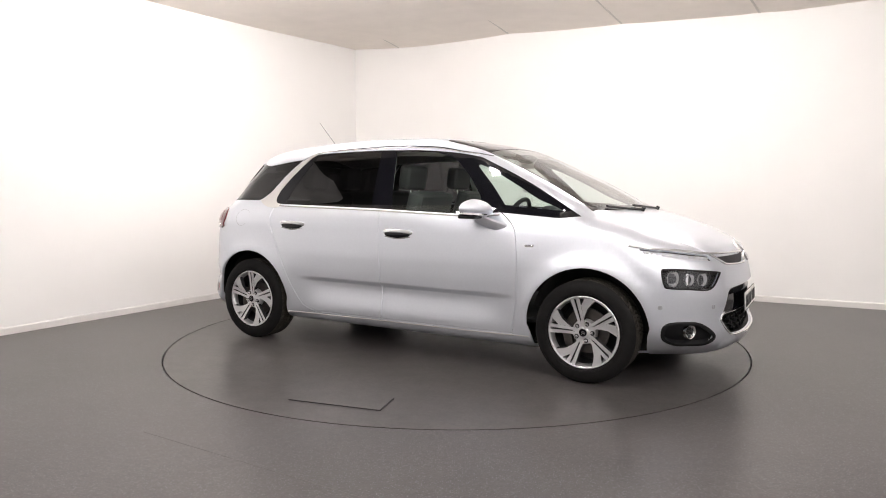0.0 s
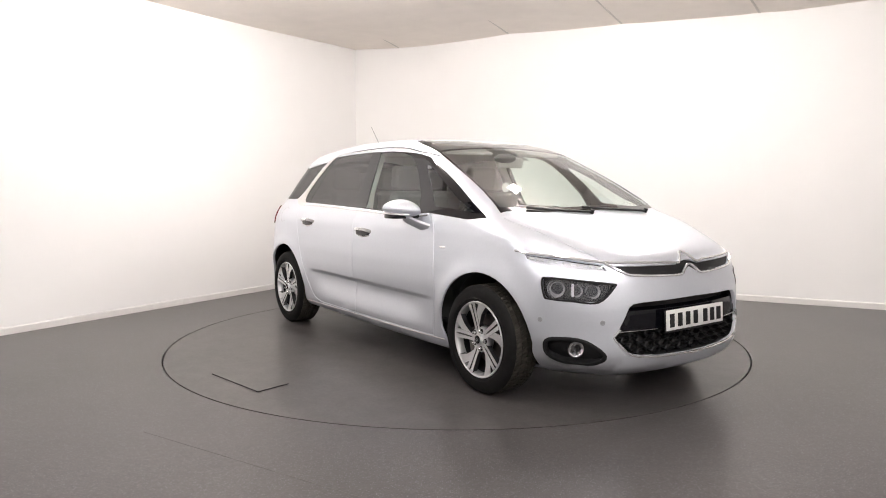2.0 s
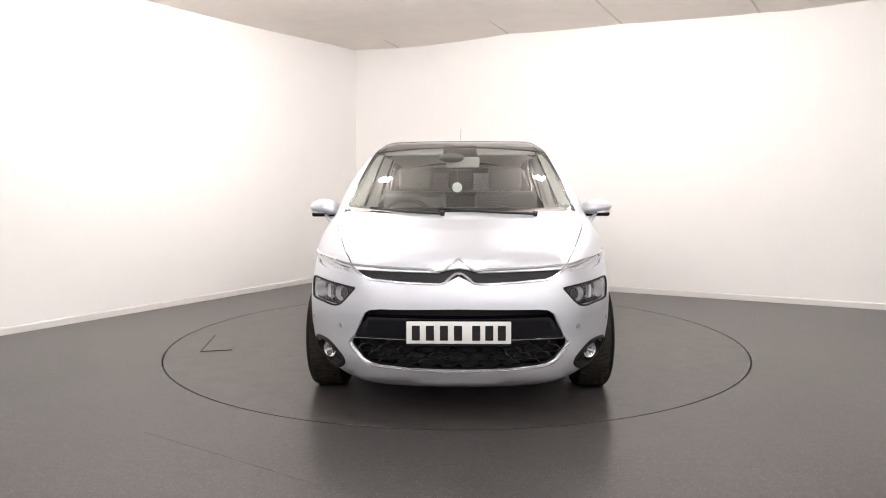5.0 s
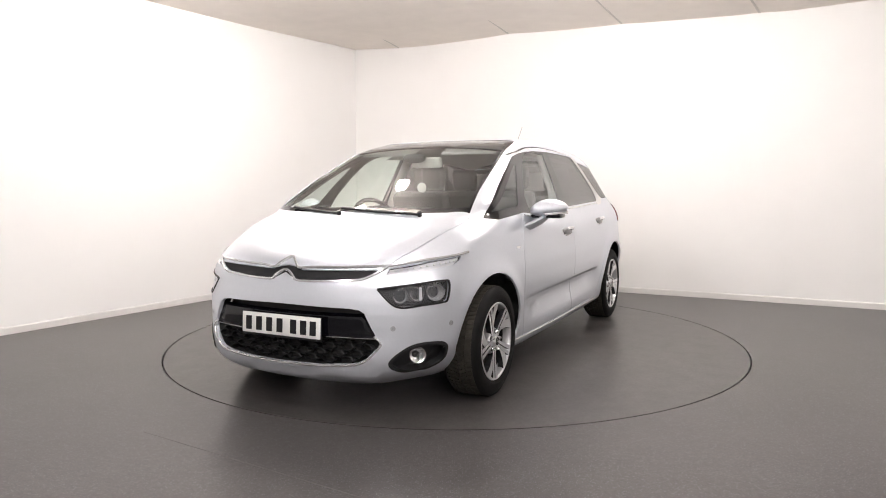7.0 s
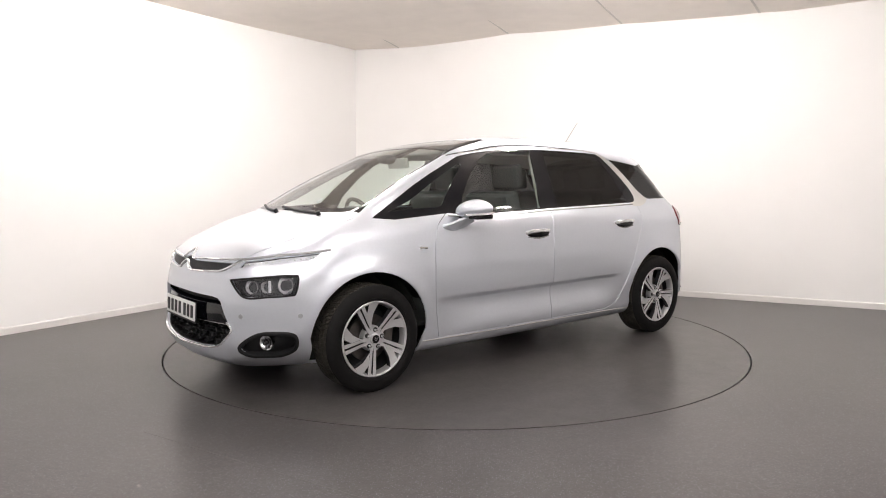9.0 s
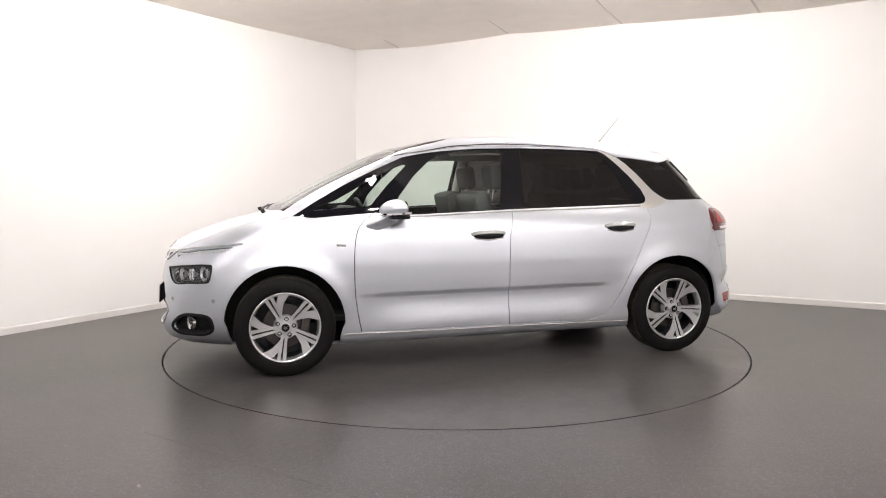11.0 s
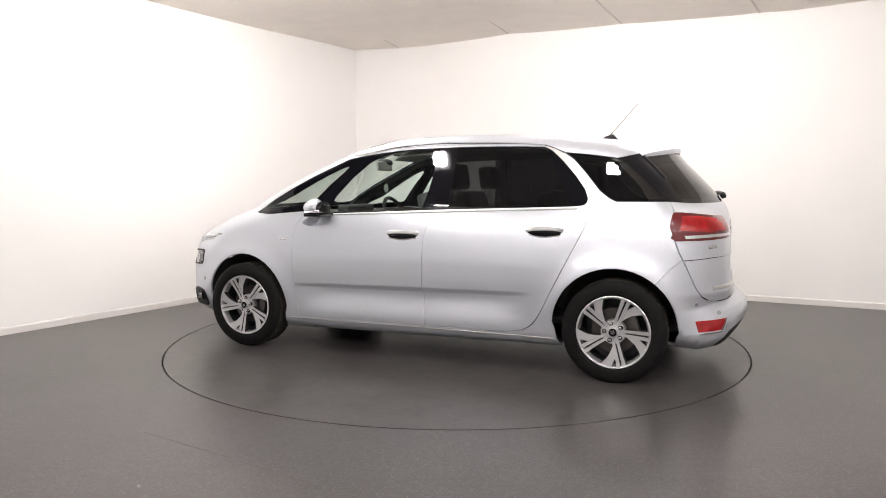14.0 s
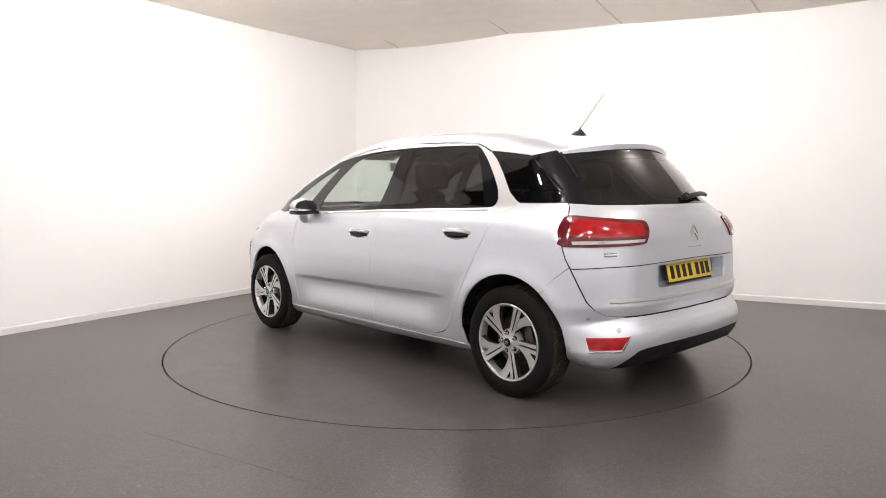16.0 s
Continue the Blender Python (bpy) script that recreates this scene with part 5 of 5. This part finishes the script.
# ---- wheels: five double spokes with side wings, machined faces on dark pockets ----
def build_wheel():
    """One wheel, its axle along +z (outwards), hub face at z = 0."""
    w = new("wheel")
    R = 0.322
    prof = [(0.222, -0.005), (0.236, 0.004), (0.262, 0.008), (0.292, 0.004), (0.310, -0.005), (0.320, -0.020)]
    inner = [(0.316, -0.184), (0.300, -0.204), (0.262, -0.212), (0.225, -0.205), (0.222, -0.1)]
    bm = bmesh.new()
    lathe(bm, prof, 72)
    lathe(bm, inner, 72)
    lathe(bm, [(0.243, 0.0055), (0.2445, 0.0075), (0.246, 0.0062)], 72)
    bmesh.ops.recalc_face_normals(bm, faces=bm.faces[:])
    ty = part("tyre", bm, M_RUBBER, w, "black rubber tyre with a dusty tread")
    # tread: ribs cut into blocks
    bm = bmesh.new()
    lathe(bm, [(0.320, -0.020), (0.314, -0.024), (0.313, -0.18), (0.316, -0.184)], 72)
    n = 76
    for row, (h0, h1, tilt) in enumerate(((-0.022, -0.058, 0.5), (-0.064, -0.100, 0.8), (-0.106, -0.142, -0.8), (-0.148, -0.180, -0.5))):
        for k in range(n):
            a0 = 2 * math.pi * (k + 0.5 * (row % 2)) / n
            a1 = a0 + 2 * math.pi / n * 0.74
            sh = tilt * 0.06
            q = []
            for r in (0.311, R):
                for a, h, d in ((a0, h0, 0), (a1, h0, 0), (a1, h1, sh), (a0, h1, sh)):
                    q.append(bm.verts.new((r * math.cos(a + d), r * math.sin(a + d), h)))
            for f in ((4, 5, 6, 7), (0, 1, 5, 4), (1, 2, 6, 5), (2, 3, 7, 6), (3, 0, 4, 7)):
                bm.faces.new([q[i] for i in f])
    bmesh.ops.recalc_face_normals(bm, faces=bm.faces[:])
    tagged(part("tread", bm, M_TREAD, ty, "brown-dusted tread blocks", smooth=False), kind="stuff")
    # rim barrel
    bm = bmesh.new()
    lathe(bm, [(0.2265, -0.012), (0.2265, 0.000), (0.222, 0.003), (0.214, 0.000), (0.207, -0.012), (0.203, -0.05), (0.196, -0.16), (0.215, -0.20)], 72)
    bmesh.ops.recalc_face_normals(bm, faces=bm.faces[:])
    part("rim", bm, M_ALLOY, w, "bright machined alloy rim")
    bm = bmesh.new()
    lathe(bm, [(0.2025, -0.045), (0.1955, -0.155), (0.12, -0.16), (0.03, -0.15)], 48)
    part("rim_well", bm, M_RIMDARK, w, "dark inside of the rim")
    bm = bmesh.new()
    lathe(bm, [(0.055, -0.075), (0.142, -0.075), (0.142, -0.09), (0.055, -0.09)], 48, closed=True)
    part("brake_disc", bm, M_BRAKE, w, "iron brake disc")
    bm = bmesh.new()
    box(bm, (0.06, 0.15, 0.06), pose(-0.125, 0, -0.075), 0.015, 2)
    part("brake_caliper", bm, M_BRAKE, w)
    hub = lathe(bmesh.new(), [(0.001, 0.004), (0.028, 0.003), (0.031, -0.004), (0.033, -0.012), (0.072, -0.016), (0.078, -0.030), (0.078, -0.06)], 40)
    part("hub", hub, M_ALLOY, w, "machined hub")

    def slab_at(bm, outline, turn, face, deep):
        """A spoke blade: plan outline at its face, wider at its back."""
        n = len(outline)
        cx, cy = sum(p[0] for p in outline) / n, sum(p[1] for p in outline) / n
        m = Matrix.Rotation(turn, 4, "Z")

        def zf(p):
            r = math.hypot(*p)
            return face - 0.016 + 0.016 * min(1, max(0, (r - 0.06) / 0.15))
        a = [bm.verts.new(m @ Vector((p[0], p[1], zf(p)))) for p in outline]
        b = [bm.verts.new(m @ Vector((p[0] + (p[0] - cx) * 0.04, p[1] + (p[1] - cy) * 0.25, zf(p) - deep))) for p in outline]
        bm.faces.new(a)
        for i in range(n):
            f = bm.faces.new((a[i], b[i], b[(i + 1) % n], a[(i + 1) % n]))
            f.material_index = 1
    def polar(pts):
        return [(r * math.cos(radians(d)), r * math.sin(radians(d))) for r, d in pts]
    blades = {"spoke": [(0.045, 0.0035), (0.10, 0.004), (0.150, 0.0045), (0.215, 0.006), (0.2125, 0.030), (0.150, 0.025), (0.10, 0.022), (0.045, 0.022)],
              "spoke_b": [(0.045, -0.022), (0.10, -0.022), (0.150, -0.025), (0.2125, -0.030), (0.215, -0.006), (0.150, -0.0045), (0.10, -0.004), (0.045, -0.0035)],
              "wing": polar([(0.080, -14), (0.125, -9.5), (0.160, -8), (0.185, -13), (0.213, -16.5), (0.2145, -25), (0.213, -35), (0.188, -31), (0.155, -25), (0.115, -20)][::-1])}
    for k in range(5):
        t = radians(90 + 72 * k)
        for nm, o in blades.items():
            bm = bmesh.new()
            slab_at(bm, o, t, 0.002 if "wing" not in nm else 0.0, 0.030)
            bmesh.ops.recalc_face_normals(bm, faces=bm.faces[:])
            part("wing" if "wing" in nm else "spoke", bm, [M_ALLOY, M_RIMDARK], w, smooth=False)
        bm = bmesh.new()
        c = Matrix.Rotation(t + radians(36), 4, "Z") @ Matrix.Translation((0.054, 0, 0))
        lathe(bm, [(0.001, 0.006), (0.007, 0.005), (0.0095, 0.001), (0.0095, -0.02)], 12, c)
        well = lathe(bmesh.new(), [(0.001, -0.0125), (0.0145, -0.0125), (0.0150, -0.03)], 14, c)
        part("bolt_well", well, M_RIMDARK, w)
        part("wheel_bolt", bm, M_CHROME, w, "wheel bolt")
    bm = bmesh.new()
    lathe(bm, [(0.001, 0.0065), (0.022, 0.006), (0.025, 0.0035)], 28)
    cap = part("centre_cap", bm, M_GLOSS, w, "black centre cap")
    for d in (-0.006, 0.005):
        for s in (1, -1):
            bm = bmesh.new()
            box(bm, (0.016, 0.0045, 0.002), Matrix.Translation((s * 0.0055, d, 0.0075)) @ pose(0, 0, 0, 0, 0, -s * 38), 0.0005, 1)
            part("emblem", bm, M_CHROME, cap)
    return w


def place_wheels():
    w = build_wheel()
    w.parent = car
    tagged(w, "alloy wheel with five double spokes")
    first = True
    for sx, sy, spin in ((1, 1, -8), (-1, 1, 15), (1, -1, 15), (-1, -1, 0)):
        m = Matrix.Translation((sx * WHEEL_X, (0.888 if sx > 0 else 0.908) * sy, 0.322)) @ pose(0, 0, 0, -90 * sy) @ pose(0, 0, 0, 0, 0, spin)
        if first:
            w.matrix_basis = m
            first = False
        else:
            copy_thing(w, m)


place_wheels()


# ---- inside the car ----
def pad(bm, size, m, bulge=0.02, bev=0.05):
    """A stuffed cushion."""
    b2 = bmesh.new()
    bmesh.ops.create_cube(b2, size=1.0, matrix=Matrix.Diagonal((*size, 1)))
    bmesh.ops.bevel(b2, geom=b2.edges[:], offset=min(bev, min(size) * 0.45), segments=3, affect="EDGES", profile=0.6)
    for v in b2.verts:
        v.co.z += bulge * (1 - (2 * v.co.y / size[1]) ** 2) * (1 if v.co.z > 0 else 0)
    b2.transform(m)
    join(bm, b2)
    return bm


def seat(x, y, w, parent, rear=False):
    bm = bmesh.new()
    pad(bm, (0.50, w, 0.16), pose(x + 0.02, y, 0.60, 0, -6))
    st = part("seat", bm, M_SEATGREY if not rear else M_SEAT, parent, "upholstered seat with a headrest")
    bm = bmesh.new()
    pad(bm, (0.62, w, 0.13), pose(x - 0.29, y, 0.88, 0, -75), 0.02)
    part("backrest", bm, M_SEATGREY if not rear else M_SEAT, st)
    bm = bmesh.new()
    pad(bm, (0.19, w * 0.56, 0.10), pose(x - 0.385, y, 1.295, 0, -82), 0.015, 0.045)
    part("headrest", bm, M_SEAT, st, "dark padded headrest")
    for d in (-0.06, 0.06):
        bm = bmesh.new()
        tube(bm, [(x - 0.36, y + d, 1.12), (x - 0.385, y + d, 1.25)], 0.006, 8)
        part("headrest_post", bm, M_CHROME, st)


def build_inside():
    for y in (0.37, -0.37):
        seat(0.22, y, 0.50, car)
    for y in (0.46, 0.0, -0.46):
        seat(-0.68, y, 0.43, car, True)
    bm = bmesh.new()
    box(bm, (3.3, 1.5, 0.04), pose(-0.15, 0, 0.34), 0.01, 1)
    part("cabin_floor", bm, M_CARPET, car, "black cabin carpet")
    bm = bmesh.new()
    box(bm, (0.75, 1.30, 0.10), pose(-1.55, 0, 0.72), 0.02, 1)
    part("boot_cover", bm, M_CARPET, car, "black boot cover")
    # dashboard running under the screen
    bm = bmesh.new()
    rows = []
    for y in np.linspace(-0.74, 0.74, 25):
        e = abs(y) / 0.74
        f = 1.36 - 0.10 * e * e
        rows.append([bm.verts.new(v) for v in ((f, y, 0.99), (1.15, y, 1.035 - 0.02 * e), (0.92, y, 1.03 - 0.02 * e), (0.82, y, 1.00), (0.79, y, 0.93), (0.86, y, 0.78), (0.95, y, 0.5))])
    for a, b in zip(rows, rows[1:]):
        for j in range(6):
            bm.faces.new((a[j], b[j], b[j + 1], a[j + 1]))
    bmesh.ops.recalc_face_normals(bm, faces=bm.faces[:])
    da = part("dashboard", bm, M_DASH, car, "charcoal moulded dashboard")
    bm = bmesh.new()
    box(bm, (0.12, 0.46, 0.07), pose(0.90, 0.0, 1.045, 0, 0), 0.03, 3)
    part("screen_binnacle", bm, M_DASH, da, "hooded instrument screen")
    # steering wheel on the car's right
    bm = bmesh.new()
    m = Matrix.Translation((0.70, -0.37, 0.96)) @ pose(0, 0, 0, 0, -65)
    pts = [m @ Vector((0.185 * math.cos(a), 0.185 * math.sin(a), 0)) for a in np.linspace(0, 2 * math.pi, 33)]
    tube(bm, pts, 0.016, 10)
    sw = part("steering_wheel", bm, M_BLACK, car, "black steering wheel")
    bm = bmesh.new()
    box(bm, (0.13, 0.16, 0.05), m, 0.02, 2)
    for d in (1, -1):
        box(bm, (0.04, 0.12, 0.02), m @ Matrix.Translation((0, d * 0.12, 0)), 0.005, 1)
    part("boss", bm, M_DASH, sw)
    # mirror, its sensor pod and a hanging pendant
    bm = bmesh.new()
    pad(bm, (0.035, 0.24, 0.075), pose(0.62, 0.02, 1.395, 0, 12), 0, 0.02)
    rm = part("rear_view_mirror", bm, M_LINER, car, "pale rear-view mirror")
    bm = bmesh.new()
    bmesh.ops.create_uvsphere(bm, u_segments=16, v_segments=10, radius=1.0, matrix=Matrix.Translation((0.66, -0.06, 1.425)) @ Matrix.Diagonal((0.07, 0.09, 0.035, 1)))
    part("sensor_pod", bm, M_DASH, rm, "dark sensor pod")
    bm = bmesh.new()
    tube(bm, [(0.62, -0.02, 1.37), (0.62, -0.02, 1.255)], 0.0015, 6)
    pe = part("pendant", bm, M_LINER, car, "round white air freshener on a cord")
    bm = bmesh.new()
    lathe(bm, [(0.001, 0.006), (0.012, 0.006), (0.014, 0.003), (0.03, 0.003), (0.036, 0.001), (0.036, -0.004), (0.001, -0.004)], 28, pose(0.625, -0.02, 1.215, 0, 90))
    part("disc", bm, M_PLATEW, pe, "round white disc")
    # headliner, sun visors and inner pillars
    for x0, x1 in ((0.22, -1.45),):
        bm = bmesh.new()
        rows = []
        for x in np.linspace(x0, x1, 20):
            zc = float(np.interp(-x, [-0.26, 0.0, 0.4, 0.86, 1.3, 1.6], [1.573, 1.587, 1.591, 1.578, 1.546, 1.50])) - 0.045
            rows.append([bm.verts.new((x, y, zc - 0.10 * (abs(y) / 0.6) ** 2.5)) for y in np.linspace(-0.58, 0.58, 15)])
        for a, b in zip(rows, rows[1:]):
            for j in range(14):
                bm.faces.new((a[j], a[j + 1], b[j + 1], b[j]))
        part("headliner", bm, M_LINER, car, "pale grey headliner")
    for y in (0.33, -0.33):
        bm = bmesh.new()
        pad(bm, (0.20, 0.42, 0.022), pose(0.50, y, 1.488, 0, 20), 0, 0.01)
        part("sun_visor", bm, M_LINER, car, "pale sun visor")
    for k in (1, -1):
        bm = bmesh.new()
        tube(bm, [(-0.16, 0.77 * k, 1.02), (-0.17, 0.70 * k, 1.22), (-0.20, 0.60 * k, 1.46)], 0.035, 10)
        part("inner_pillar", bm, M_LINER, car, "pale inner pillar")
        bm = bmesh.new()
        p = np.array([(-0.20, 0.66 * k, 1.30), (-0.16, 0.72 * k, 1.05), (-0.12, 0.74 * k, 0.75)])
        part("seat_belt", ribbon(bm, p, np.array([(1, -0.3 * k, 0)] * 3), 0.045, 0.003), M_LINER, car, "pale seat belt")


build_inside()


def motions():
    rows = [(t, car_pose(a)) for t, a in TURN]
    walk(car, rows)
    walk(turntable, [(t, pose(0, 0, 0, 0, 0, a)) for t, a in TURN])


motions()
